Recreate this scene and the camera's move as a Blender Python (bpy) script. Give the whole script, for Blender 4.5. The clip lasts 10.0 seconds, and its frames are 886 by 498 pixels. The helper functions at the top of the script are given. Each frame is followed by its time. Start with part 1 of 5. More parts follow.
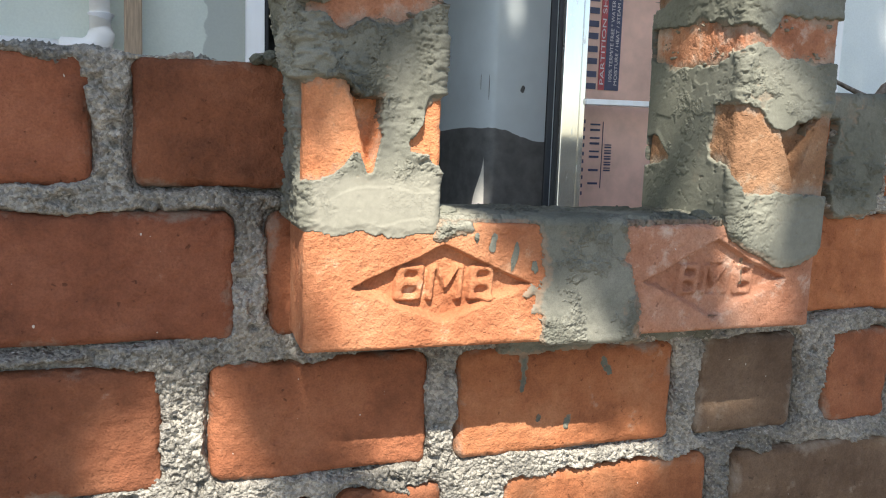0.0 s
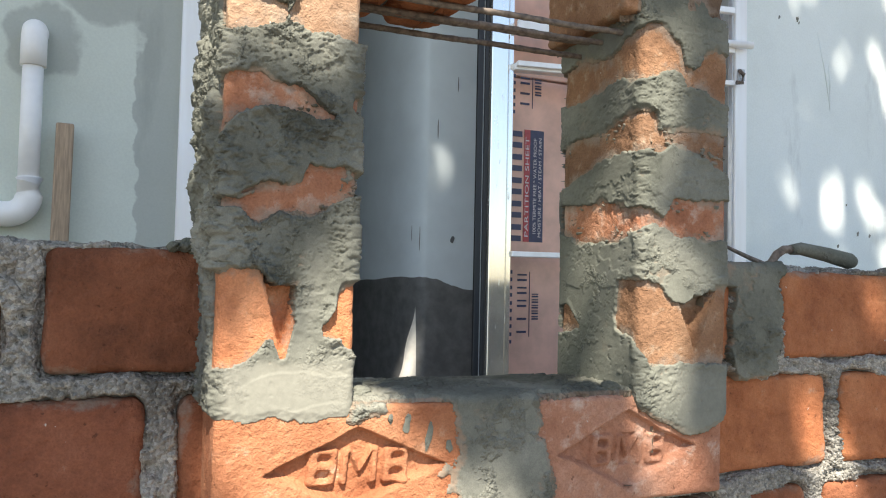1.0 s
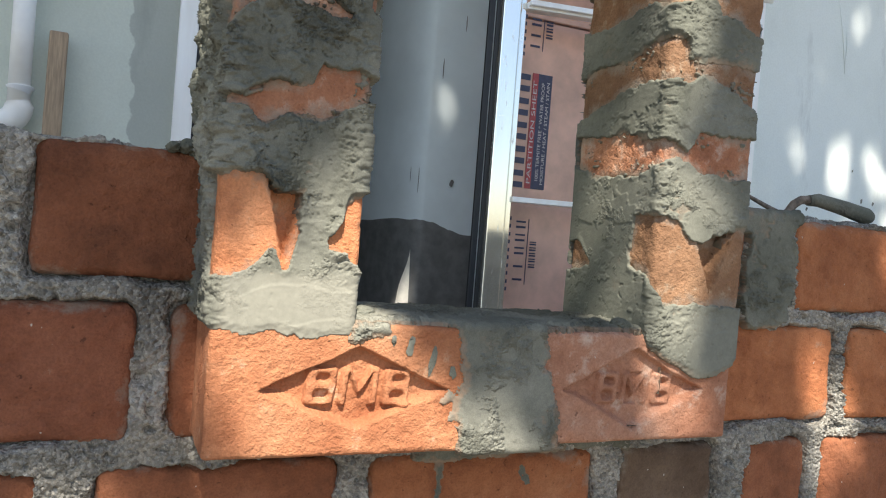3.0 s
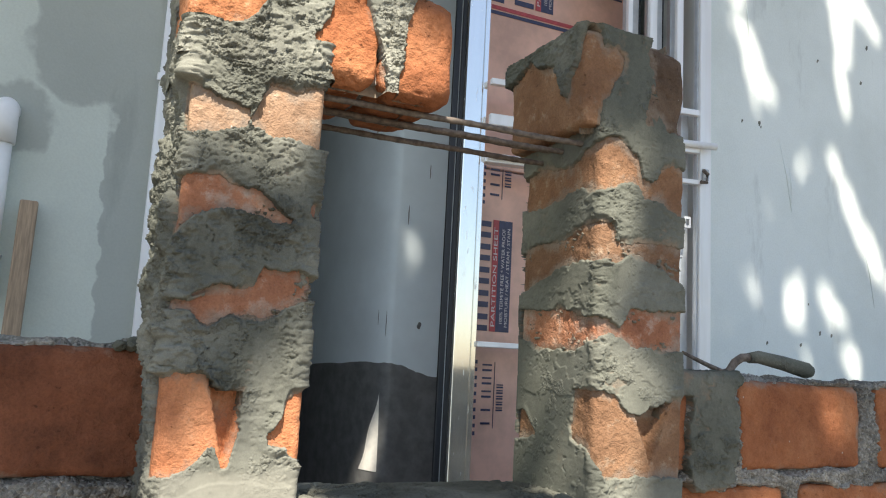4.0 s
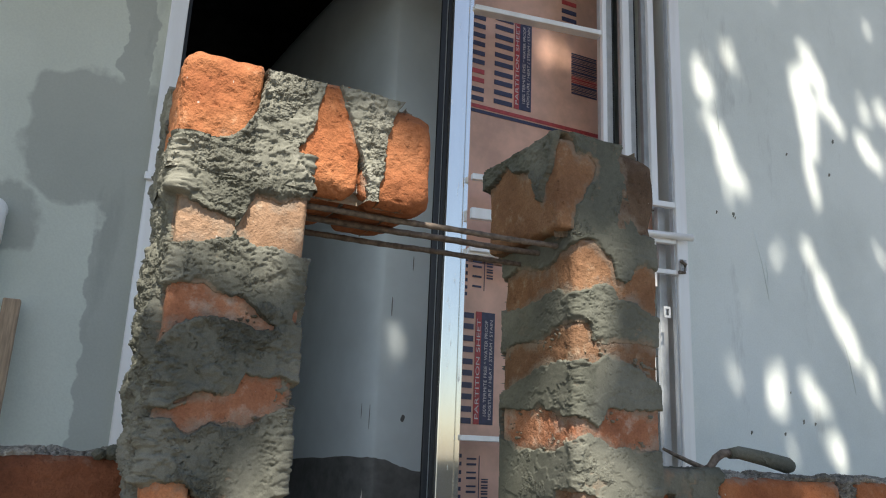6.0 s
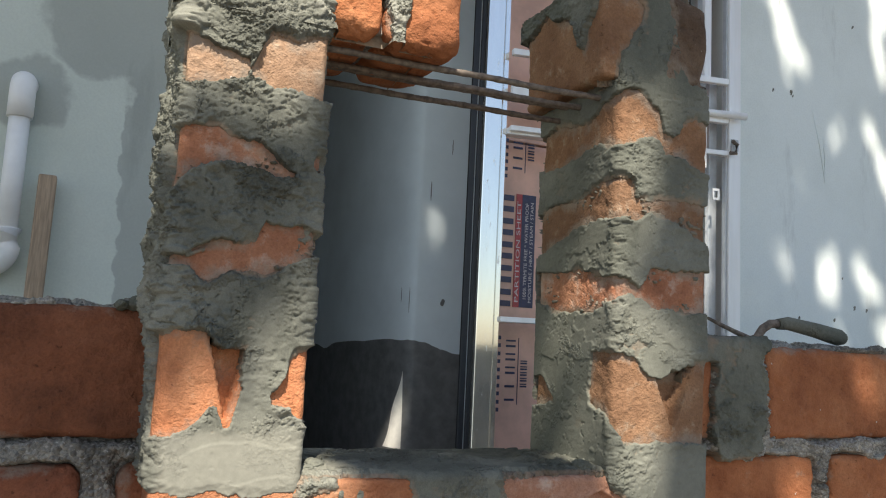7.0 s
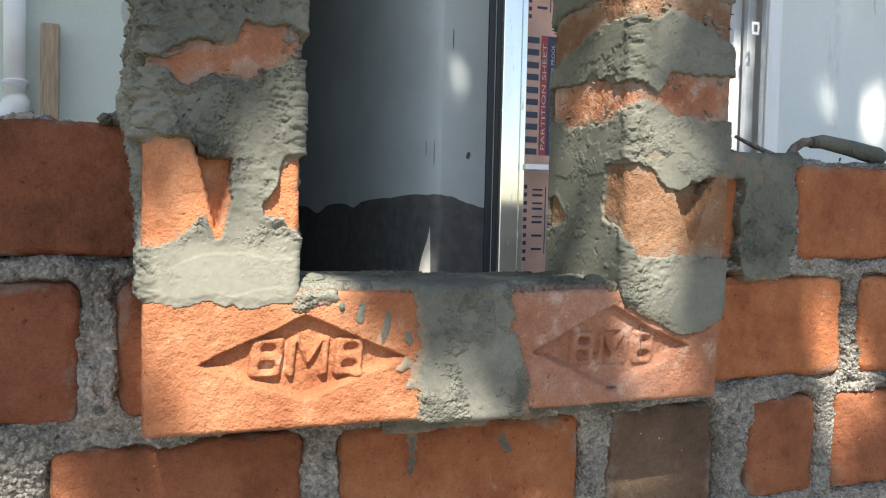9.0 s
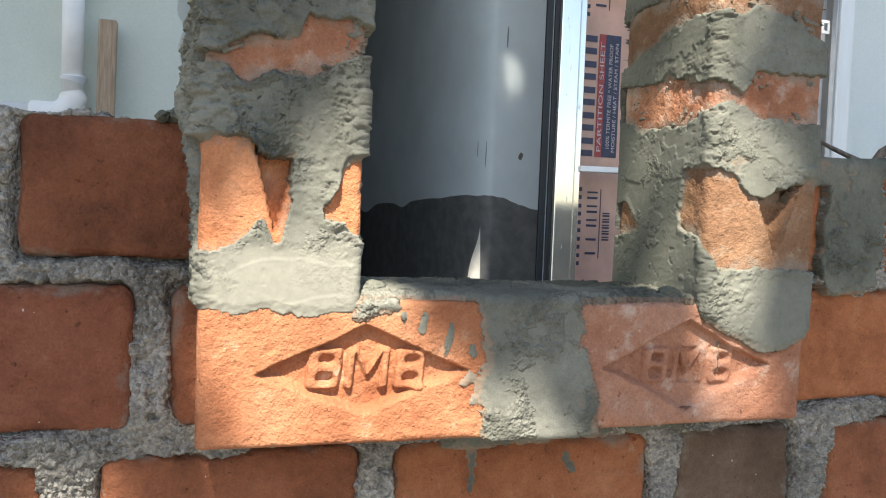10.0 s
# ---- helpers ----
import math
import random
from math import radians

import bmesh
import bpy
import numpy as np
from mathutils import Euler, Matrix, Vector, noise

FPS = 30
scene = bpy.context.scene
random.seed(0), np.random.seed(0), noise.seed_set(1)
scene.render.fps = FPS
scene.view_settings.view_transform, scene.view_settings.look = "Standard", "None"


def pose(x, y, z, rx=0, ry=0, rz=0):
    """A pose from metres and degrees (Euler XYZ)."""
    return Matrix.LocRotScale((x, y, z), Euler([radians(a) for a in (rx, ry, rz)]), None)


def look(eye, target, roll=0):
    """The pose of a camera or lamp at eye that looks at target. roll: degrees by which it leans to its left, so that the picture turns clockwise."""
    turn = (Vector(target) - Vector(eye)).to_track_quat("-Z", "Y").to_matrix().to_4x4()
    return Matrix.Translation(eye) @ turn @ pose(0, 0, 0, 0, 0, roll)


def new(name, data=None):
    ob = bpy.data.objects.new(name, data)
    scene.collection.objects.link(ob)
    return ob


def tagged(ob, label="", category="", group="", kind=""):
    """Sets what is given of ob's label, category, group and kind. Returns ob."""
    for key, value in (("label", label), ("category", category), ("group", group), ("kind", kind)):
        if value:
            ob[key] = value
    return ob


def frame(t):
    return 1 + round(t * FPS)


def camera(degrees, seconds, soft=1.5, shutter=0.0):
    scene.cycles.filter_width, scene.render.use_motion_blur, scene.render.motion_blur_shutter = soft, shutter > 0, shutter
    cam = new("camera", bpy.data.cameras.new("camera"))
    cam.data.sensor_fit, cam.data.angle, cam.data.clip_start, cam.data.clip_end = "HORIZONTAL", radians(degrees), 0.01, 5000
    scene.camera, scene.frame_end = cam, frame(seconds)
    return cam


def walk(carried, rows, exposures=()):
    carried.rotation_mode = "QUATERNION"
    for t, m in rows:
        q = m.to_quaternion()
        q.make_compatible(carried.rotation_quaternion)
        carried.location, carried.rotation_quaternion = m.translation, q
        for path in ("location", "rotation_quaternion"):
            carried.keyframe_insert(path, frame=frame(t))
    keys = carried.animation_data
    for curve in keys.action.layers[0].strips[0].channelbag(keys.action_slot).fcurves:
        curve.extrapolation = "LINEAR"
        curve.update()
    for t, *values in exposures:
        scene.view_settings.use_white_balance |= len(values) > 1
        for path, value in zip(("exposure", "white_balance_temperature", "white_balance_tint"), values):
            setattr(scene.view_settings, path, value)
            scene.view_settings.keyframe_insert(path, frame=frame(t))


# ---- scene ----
cam = camera(58.9, 10.0, 1.1)
PATH = [
    (0, (-0.088, -0.567, 1.159), (0.558, 1.309, 0.902), 1.9),
    (0.5, (-0.081, -0.574, 1.169), (0.639, 1.282, 0.981), 0.7),
    (0.8, (-0.074, -0.580, 1.189), (0.690, 1.268, 1.199), 1.3),
    (1, (-0.074, -0.589, 1.197), (0.709, 1.249, 1.286), 1.2),
    (1.5, (-0.068, -0.6, 1.21), (0.767, 1.205, 1.42), 1.3),
    (2, (-0.074, -0.576, 1.204), (0.9, 1.157, 1.424), 3.2),
    (2.2, (-0.089, -0.568, 1.189), (0.840, 1.195, 1.357), 4.7),
    (2.5, (-0.093, -0.561, 1.175), (0.695, 1.277, 1.185), 5.7),
    (2.7, (-0.088, -0.552, 1.169), (0.701, 1.285, 1.111), 5.2),
    (3.8, (-0.056, -0.575, 1.193), (0.778, 1.229, 1.42), 3.1),
    (4, (-0.061, -0.594, 1.222), (0.77, 1.203, 1.509), 3.0),
    (4.5, (-0.061, -0.602, 1.226), (0.805, 1.146, 1.665), 3.0),
    (5, (-0.071, -0.617, 1.241), (0.757, 1.125, 1.771), 3.1),
    (6.3, (-0.06, -0.611, 1.23), (0.786, 1.139, 1.701), 2.0),
    (6.5, (-0.054, -0.603, 1.226), (0.794, 1.158, 1.648), 1.9),
    (7, (-0.035, -0.576, 1.203), (0.733, 1.254, 1.448), 2.8),
    (7.2, (-0.030, -0.561, 1.191), (0.706, 1.289, 1.374), 2.4),
    (7.5, (-0.009, -0.563, 1.184), (0.737, 1.29, 1.3), 0.9),
    (8, (0.001, -0.565, 1.175), (0.759, 1.285, 1.222), 0.4),
    (8.5, (0.001, -0.566, 1.161), (0.724, 1.299, 1.143), 2.1),
    (9, (0.005, -0.553, 1.157), (0.704, 1.319, 1.074), 1.3),
    (9.5, (-0.008, -0.528, 1.15), (0.602, 1.372, 1.019), 3.1),
    (10, (0.0, -0.517, 1.161), (0.594, 1.391, 1.073), 2.2),
]
EXPOSURES = [(0, 1.31), (1, 1.33), (1.5, 1.20), (2, 1.02), (2.7, 1.15), (4, 1.10), (4.6, 0.84), (5.2, 0.74), (6.3, 0.68), (6.6, 0.69), (7, 0.80), (7.5, 1.05), (8.5, 1.14), (9.5, 1.30), (10, 1.38)]
walk(cam, [(t, look(eye, target, roll)) for t, eye, target, roll in PATH], EXPOSURES)

# ---- world and sun ----
SUN_WAY = Vector((0.36, 1.0, -1.37)).normalized()      # the way the sunlight travels
world = bpy.data.worlds.new("sky")
scene.world = world
world.use_nodes = True
wn = world.node_tree
sky = wn.nodes.new("ShaderNodeTexSky")
sky.sky_type, sky.sun_disc = "NISHITA", False
sky.sun_elevation = math.asin(-SUN_WAY.z)
sky.sun_rotation = math.atan2(-SUN_WAY.x, -SUN_WAY.y)
wn.nodes["Background"].inputs["Strength"].default_value = 0.086
wn.links.new(sky.outputs["Color"], wn.nodes["Background"].inputs["Color"])
sun = new("sun", bpy.data.lights.new("sun", "SUN"))
sun.data.energy, sun.data.angle, sun.data.color = 5.0, radians(0.46), (1.0, 0.92, 0.80)
sun.matrix_world = look((-1, -3, 6), Vector((-1, -3, 6)) + SUN_WAY)

# added fill lamp in the doorway: extra sky-coloured light for the inner wall
doorway_fill = new("doorway_fill", bpy.data.lights.new("doorway_fill", "AREA"))
doorway_fill.data.shape, doorway_fill.data.size, doorway_fill.data.size_y = "RECTANGLE", 0.30, 1.5
doorway_fill.data.energy, doorway_fill.data.color = 0.3, (0.86, 0.96, 1.0)
doorway_fill.matrix_world = look((0.50, 0.955, 1.55), (0.80, 1.955, 1.35))

# ---- noise and mesh helpers ----


def hash3(i, j, k, seed):
    i, j, k = (np.asarray(w, dtype=np.int64) for w in (i, j, k))
    n = (i * 374761393 + j * 668265263 + k * 2147483647 + seed * 974634777) & 0xFFFFFFFF
    n = ((n ^ (n >> 13)) * 1274126177) & 0xFFFFFFFF
    n = ((n ^ (n >> 16)) * 2246822519) & 0xFFFFFFFF
    return ((n ^ (n >> 15)) & 0xFFFFFF) / float(0xFFFFFF) * 2 - 1


def vnoise(a, b, c, seed=0):
    """Value noise from -1 to 1 on arrays."""
    a, b, c = np.broadcast_arrays(np.asarray(a, float), np.asarray(b, float), np.asarray(c, float))
    ia, ib, ic = (np.floor(v).astype(np.int64) for v in (a, b, c))
    fa, fb, fc = a - ia, b - ib, c - ic
    fa, fb, fc = (f * f * (3 - 2 * f) for f in (fa, fb, fc))
    out = 0
    for da in (0, 1):
        for db in (0, 1):
            for dc in (0, 1):
                w = (fa if da else 1 - fa) * (fb if db else 1 - fb) * (fc if dc else 1 - fc)
                out = out + w * hash3(ia + da, ib + db, ic + dc, seed)
    return out


def fbm(a, b, c, size, octaves=3, seed=0, gain=0.5):
    out, amp, total = 0, 1.0, 0.0
    for o in range(octaves):
        f = 2.0 ** o / size
        out = out + amp * vnoise(np.asarray(a) * f + 7.3 * o, np.asarray(b) * f + 3.1 * o, np.asarray(c) * f, seed + o)
        total += amp
        amp *= gain
    return out / total


def cells(u, v, seed=0):
    """Distance to the nearest of scattered points, for lumps like crumbs of mortar."""
    iu, iv = np.floor(u).astype(np.int64), np.floor(v).astype(np.int64)
    best = np.full(np.shape(u), 9.0)
    for da in (-1, 0, 1):
        for db in (-1, 0, 1):
            pu = iu + da + 0.5 + 0.45 * hash3(iu + da, iv + db, 0 * iu, seed)
            pv = iv + db + 0.5 + 0.45 * hash3(iu + da, iv + db, 0 * iu + 1, seed)
            best = np.minimum(best, (u - pu) ** 2 + (v - pv) ** 2)
    return np.sqrt(best)


def smooth(lo, hi, v):
    t = np.clip((v - lo) / (hi - lo), 0, 1)
    return t * t * (3 - 2 * t)


def box_sd(u, v, cu, cv, hu, hv, turn=0.0, r=0.004):
    """Signed distance to a turned, rounded rectangle."""
    c, s = math.cos(radians(turn)), math.sin(radians(turn))
    x, y = (u - cu) * c + (v - cv) * s, -(u - cu) * s + (v - cv) * c
    qx, qy = np.abs(x) - hu + r, np.abs(y) - hv + r
    return np.hypot(np.maximum(qx, 0), np.maximum(qy, 0)) + np.minimum(np.maximum(qx, qy), 0) - r


def mesh_of(name, verts, faces, smooth_shade=True):
    me = bpy.data.meshes.new(name)
    me.from_pydata([tuple(v) for v in verts], [], [tuple(f) for f in faces])
    me.update()
    if smooth_shade:
        me.polygons.foreach_set("use_smooth", [True] * len(me.polygons))
    return me


def grid_mesh(name, pts):
    """A mesh from an array of points, rows by columns by 3."""
    n, m = pts.shape[:2]
    idx = np.arange(n * m).reshape(n, m)
    quads = np.stack([idx[:-1, :-1], idx[:-1, 1:], idx[1:, 1:], idx[1:, :-1]], -1).reshape(-1, 4)
    me = bpy.data.meshes.new(name)
    me.vertices.add(n * m)
    me.vertices.foreach_set("co", pts.reshape(-1).astype(np.float32))
    me.loops.add(quads.size)
    me.loops.foreach_set("vertex_index", quads.reshape(-1).astype(np.int32))
    me.polygons.add(len(quads))
    me.polygons.foreach_set("loop_start", np.arange(0, quads.size, 4, dtype=np.int32))
    me.polygons.foreach_set("use_smooth", np.ones(len(quads), dtype=bool))
    me.update(calc_edges=True)
    return me


def place(name, me, material, parent=None, label=""):
    ob = new(name, me)
    if material:
        me.materials.append(material)
    if parent:
        ob.parent = parent
    if label:
        ob["label"] = label
    return ob


def part(name, bm, material, parent=None, label=""):
    me = bpy.data.meshes.new(name)
    bm.to_mesh(me)
    bm.free()
    return place(name, me, material, parent, label)


def thing(name, at, label, category, group="", kind=""):
    ob = new(name)
    ob.location = at
    ob.empty_display_size = 0.05
    return tagged(ob, label, category, group, kind)


def lift(ob):
    """Keeps world coordinates for the children of a thing that does not stand at the origin."""
    for child in ob.children:
        child.matrix_parent_inverse = Matrix.Translation(ob.location).inverted()
    return ob


def block(bm, x0, x1, y0, y1, z0, z1, bevel=0.0, segments=2):
    made = bmesh.ops.create_cube(bm, size=1.0, matrix=Matrix.Translation(((x0 + x1) / 2, (y0 + y1) / 2, (z0 + z1) / 2)) @ Matrix.Diagonal((x1 - x0, y1 - y0, z1 - z0, 1)))
    if bevel:
        edges = list({e for v in made["verts"] for e in v.link_edges})
        bmesh.ops.bevel(bm, geom=edges, offset=bevel, segments=segments, affect="EDGES", profile=0.5)
    return bm


def tube(bm, points, radius, sides=16, closed=True):
    """A round bar along a list of points; radius may be a list."""
    pts = [Vector(p) for p in points]
    radii = radius if isinstance(radius, (list, tuple)) else [radius] * len(pts)
    rings = []
    for i, p in enumerate(pts):
        way = (pts[min(i + 1, len(pts) - 1)] - pts[max(i - 1, 0)]).normalized()
        q = way.to_track_quat("Z", "Y")
        rings.append([bm.verts.new(p + q @ Vector((radii[i] * math.cos(a), radii[i] * math.sin(a), 0))) for a in [2 * math.pi * k / sides for k in range(sides)]])
    for a, b in zip(rings, rings[1:]):
        for k in range(sides):
            f = bm.faces.new((a[k], a[(k + 1) % sides], b[(k + 1) % sides], b[k]))
            f.smooth = True
    if closed:
        bm.faces.new(rings[0][::-1])
        bm.faces.new(rings[-1])
    return bm


# ---- materials ----


def material(name, rough=0.8, metal=0.0):
    m = bpy.data.materials.new(name)
    m.use_nodes = True
    nt = m.node_tree
    b = nt.nodes["Principled BSDF"]
    b.inputs["Roughness"].default_value, b.inputs["Metallic"].default_value = rough, metal
    return m, nt, b


def nnoise(nt, scale, detail=4.0, rough=0.55, coords="Object", stretch=None, offset=None):
    tc = nt.nodes.new("ShaderNodeTexCoord")
    n = nt.nodes.new("ShaderNodeTexNoise")
    n.inputs["Scale"].default_value, n.inputs["Detail"].default_value, n.inputs["Roughness"].default_value = scale, detail, rough
    src = tc.outputs[coords]
    if stretch:
        mp = nt.nodes.new("ShaderNodeMapping")
        mp.inputs["Scale"].default_value = stretch
        nt.links.new(src, mp.inputs["Vector"])
        src = mp.outputs["Vector"]
    nt.links.new(src, n.inputs["Vector"])
    return n.outputs["Fac"]


def ramp(nt, fac, stops):
    r = nt.nodes.new("ShaderNodeValToRGB")
    els = r.color_ramp.elements
    while len(els) < len(stops):
        els.new(0.5)
    for e, (p, c) in zip(els, stops):
        e.position, e.color = p, (*c, 1) if len(c) == 3 else c
    nt.links.new(fac, r.inputs["Fac"])
    return r.outputs["Color"]


def mix(nt, fac, a, b, mode="MIX"):
    m = nt.nodes.new("ShaderNodeMix")
    m.data_type, m.blend_type = "RGBA", mode
    for socket, v in ((m.inputs["Factor"], fac), (m.inputs["A"], a), (m.inputs["B"], b)):
        if isinstance(v, (int, float)):
            socket.default_value = v
        elif isinstance(v, tuple):
            socket.default_value = (*v, 1)
        else:
            nt.links.new(v, socket)
    return m.outputs["Result"]


def math_node(nt, op, a, b=0.5):
    m = nt.nodes.new("ShaderNodeMath")
    m.operation = op
    for socket, v in zip(m.inputs, (a, b)):
        if isinstance(v, (int, float)):
            socket.default_value = v
        else:
            nt.links.new(v, socket)
    return m.outputs[0]


def bump(nt, b, height, strength=0.5, distance=0.002):
    n = nt.nodes.new("ShaderNodeBump")
    n.inputs["Strength"].default_value, n.inputs["Distance"].default_value = strength, distance
    nt.links.new(height, n.inputs["Height"])
    nt.links.new(n.outputs["Normal"], b.inputs["Normal"])


def brick_material(name, dark, mid, light, dust=(0.42, 0.36, 0.29), dusty=0.62, smear=0.60):
    m, nt, b = material(name, 0.92)
    b.inputs["Specular IOR Level"].default_value = 0.25
    big = nnoise(nt, 17, 4, 0.62)
    fine = nnoise(nt, 520, 3, 0.65)
    grain = nnoise(nt, 150, 4, 0.65)
    col = ramp(nt, big, [(0.3, dark), (0.5, mid), (0.72, light)])
    info = nt.nodes.new("ShaderNodeObjectInfo")
    tint = ramp(nt, info.outputs["Random"], [(0.0, (0.80, 0.80, 0.82)), (0.5, (1, 1, 1)), (1.0, (1.10, 1.07, 1.04))])
    col = mix(nt, 1.0, col, tint, "MULTIPLY")
    col = mix(nt, 0.4, col, ramp(nt, fine, [(0.3, (0.55, 0.52, 0.5)), (0.62, (1.18, 1.16, 1.14))]), "MULTIPLY")
    col = mix(nt, 0.35, col, ramp(nt, grain, [(0.3, (0.70, 0.66, 0.64)), (0.66, (1.15, 1.14, 1.12))]), "MULTIPLY")
    holes = ramp(nt, nnoise(nt, 135, 3, 0.6), [(0.675, (0, 0, 0)), (0.71, (1, 1, 1))])
    col = mix(nt, math_node(nt, "MULTIPLY", holes, 0.6), col, tuple(0.45 * c for c in dark))
    film = ramp(nt, nnoise(nt, 34, 7, 0.72), [(dusty, (0, 0, 0)), (dusty + 0.12, (1, 1, 1))])
    col = mix(nt, math_node(nt, "MULTIPLY", film, 0.6), col, dust)
    near = nt.nodes.new("ShaderNodeAttribute")
    near.attribute_name = "mortar_near"
    daub = math_node(nt, "ADD", nnoise(nt, 21, 9, 0.72), math_node(nt, "MULTIPLY", near.outputs["Fac"], 0.17))
    flecks = ramp(nt, nnoise(nt, 210, 1, 0.5, stretch=(1, 1, 0.7)), [(0.80, (0, 0, 0)), (0.82, (1, 1, 1))])
    col = mix(nt, math_node(nt, "MULTIPLY", flecks, 0.8), col, (0.62, 0.58, 0.52))
    cement = ramp(nt, daub, [(smear - 0.02, (0, 0, 0)), (smear + 0.14, (1, 1, 1))])
    col = mix(nt, math_node(nt, "MULTIPLY", cement, 0.8), col, (0.29, 0.24, 0.19))
    nt.links.new(col, b.inputs["Base Color"])
    h = math_node(nt, "ADD", math_node(nt, "MULTIPLY", fine, 0.5), math_node(nt, "SUBTRACT", math_node(nt, "ADD", math_node(nt, "MULTIPLY", grain, 1.4), math_node(nt, "MULTIPLY", nnoise(nt, 62, 3, 0.6), 0.7)), math_node(nt, "MULTIPLY", holes, 0.6)))
    bump(nt, b, h, 0.8, 0.0026)
    return m


def mortar_material(name, dark, mid, light, grit=700, strength=0.9, specks=0.0, spread=0.4, pale=None, torn=0.47):
    m, nt, b = material(name, 0.95)
    b.inputs["Specular IOR Level"].default_value = 0.2
    col = ramp(nt, nnoise(nt, 11, 3, 0.5), [(0.30, dark), (0.5, mid), (0.67, light)])
    fine = nnoise(nt, grit, 3, 0.65)
    crumb = nnoise(nt, 190, 5, 0.7)
    col = mix(nt, spread, col, ramp(nt, fine, [(0.3, (0.5, 0.5, 0.5)), (0.64, (1.25, 1.25, 1.23))]), "MULTIPLY")
    col = mix(nt, 0.35, col, ramp(nt, crumb, [(0.34, (0.6, 0.6, 0.6)), (0.64, (1.2, 1.2, 1.18))]), "MULTIPLY")
    if specks:
        tc = nt.nodes.new("ShaderNodeTexCoord")
        vor = nt.nodes.new("ShaderNodeTexVoronoi")
        vor.inputs["Scale"].default_value = 300
        nt.links.new(tc.outputs["Object"], vor.inputs["Vector"])
        bits = nt.nodes.new("ShaderNodeSeparateColor")
        nt.links.new(vor.outputs["Color"], bits.inputs[0])
        col = mix(nt, 0.55, col, ramp(nt, bits.outputs[0], [(0.05, (0.45, 0.45, 0.45)), (0.5, (0.95, 0.95, 0.95)), (0.95, (1.5, 1.48, 1.44))]), "MULTIPLY")
        crumb = math_node(nt, "SUBTRACT", crumb, math_node(nt, "MULTIPLY", vor.outputs["Distance"], 1.1))
        white = ramp(nt, nnoise(nt, 330, 2, 0.5), [(0.62, (0, 0, 0)), (0.68, (1, 1, 1))])
        col = mix(nt, math_node(nt, "MULTIPLY", white, specks), col, (0.62, 0.60, 0.56))
    if pale:
        thin = nt.nodes.new("ShaderNodeAttribute")
        thin.attribute_name = "mortar_thin"
        rub = ramp(nt, math_node(nt, "MULTIPLY", thin.outputs["Fac"], nnoise(nt, 60, 6, 0.7)), [(0.34, (0, 0, 0)), (0.56, (1, 1, 1))])
        col = mix(nt, math_node(nt, "MULTIPLY", rub, 0.6), col, (0.34, 0.225, 0.15))
        flat = nt.nodes.new("ShaderNodeAttribute")
        flat.attribute_name = "trowelled"
        dried = ramp(nt, flat.outputs["Fac"], [(0.45, (0, 0, 0)), (0.92, (1, 1, 1))])
        soft = mix(nt, 0.5, pale, ramp(nt, crumb, [(0.34, (0.8, 0.8, 0.8)), (0.64, (1.1, 1.1, 1.1))]), "MULTIPLY")
        col = mix(nt, dried, col, soft)
    nt.links.new(col, b.inputs["Base Color"])
    h = math_node(nt, "ADD", math_node(nt, "MULTIPLY", fine, 0.45), math_node(nt, "MULTIPLY", crumb, 1.5))
    if pale:
        flake = nt.nodes.new("ShaderNodeValToRGB")
        flake.color_ramp.interpolation = "CONSTANT"
        steps = flake.color_ramp.elements
        for k in range(6):
            e = steps[k] if k < 2 else steps.new(0.5)
            e.position, e.color = 0.0 if k == 0 else 0.34 + 0.065 * k, (k / 5, k / 5, k / 5, 1)
        nt.links.new(nnoise(nt, 46, 9, 0.72, stretch=(1, 1, 1.5)), flake.inputs["Fac"])
        where = ramp(nt, nnoise(nt, 17, 5, 0.65), [(torn, (0, 0, 0)), (torn + 0.11, (1, 1, 1))])
        rest = math_node(nt, "SUBTRACT", 1.0, math_node(nt, "MULTIPLY", flat.outputs["Fac"], 0.97))
        h = math_node(nt, "MULTIPLY", h, math_node(nt, "MULTIPLY", math_node(nt, "ADD", math_node(nt, "MULTIPLY", where, 0.45), 0.2), rest))
        ledges = math_node(nt, "MULTIPLY", math_node(nt, "MULTIPLY", flake.outputs["Color"], where), rest)
        holes = ramp(nt, nnoise(nt, 240, 4, 0.7, stretch=(1, 1, 1.6)), [(0.36, (0, 0, 0)), (0.41, (1, 1, 1))])
        h = math_node(nt, "ADD", h, math_node(nt, "ADD", math_node(nt, "MULTIPLY", ledges, 5.0), math_node(nt, "MULTIPLY", math_node(nt, "MULTIPLY", math_node(nt, "MULTIPLY", holes, where), rest), 0.45)))
    bump(nt, b, h, strength, 0.0032)
    return m


def plain_material(name, color, rough=0.5, metal=0.0, grain=60, spread=0.12, relief=0.0, stretch=None):
    m, nt, b = material(name, rough, metal)
    n = nnoise(nt, grain, 5, 0.6, stretch=stretch)
    lo = tuple(c * (1 - spread) for c in color)
    hi = tuple(min(1.0, c * (1 + spread)) for c in color)
    nt.links.new(ramp(nt, n, [(0.35, lo), (0.65, hi)]), b.inputs["Base Color"])
    if relief:
        bump(nt, b, n, relief, 0.002)
    return m


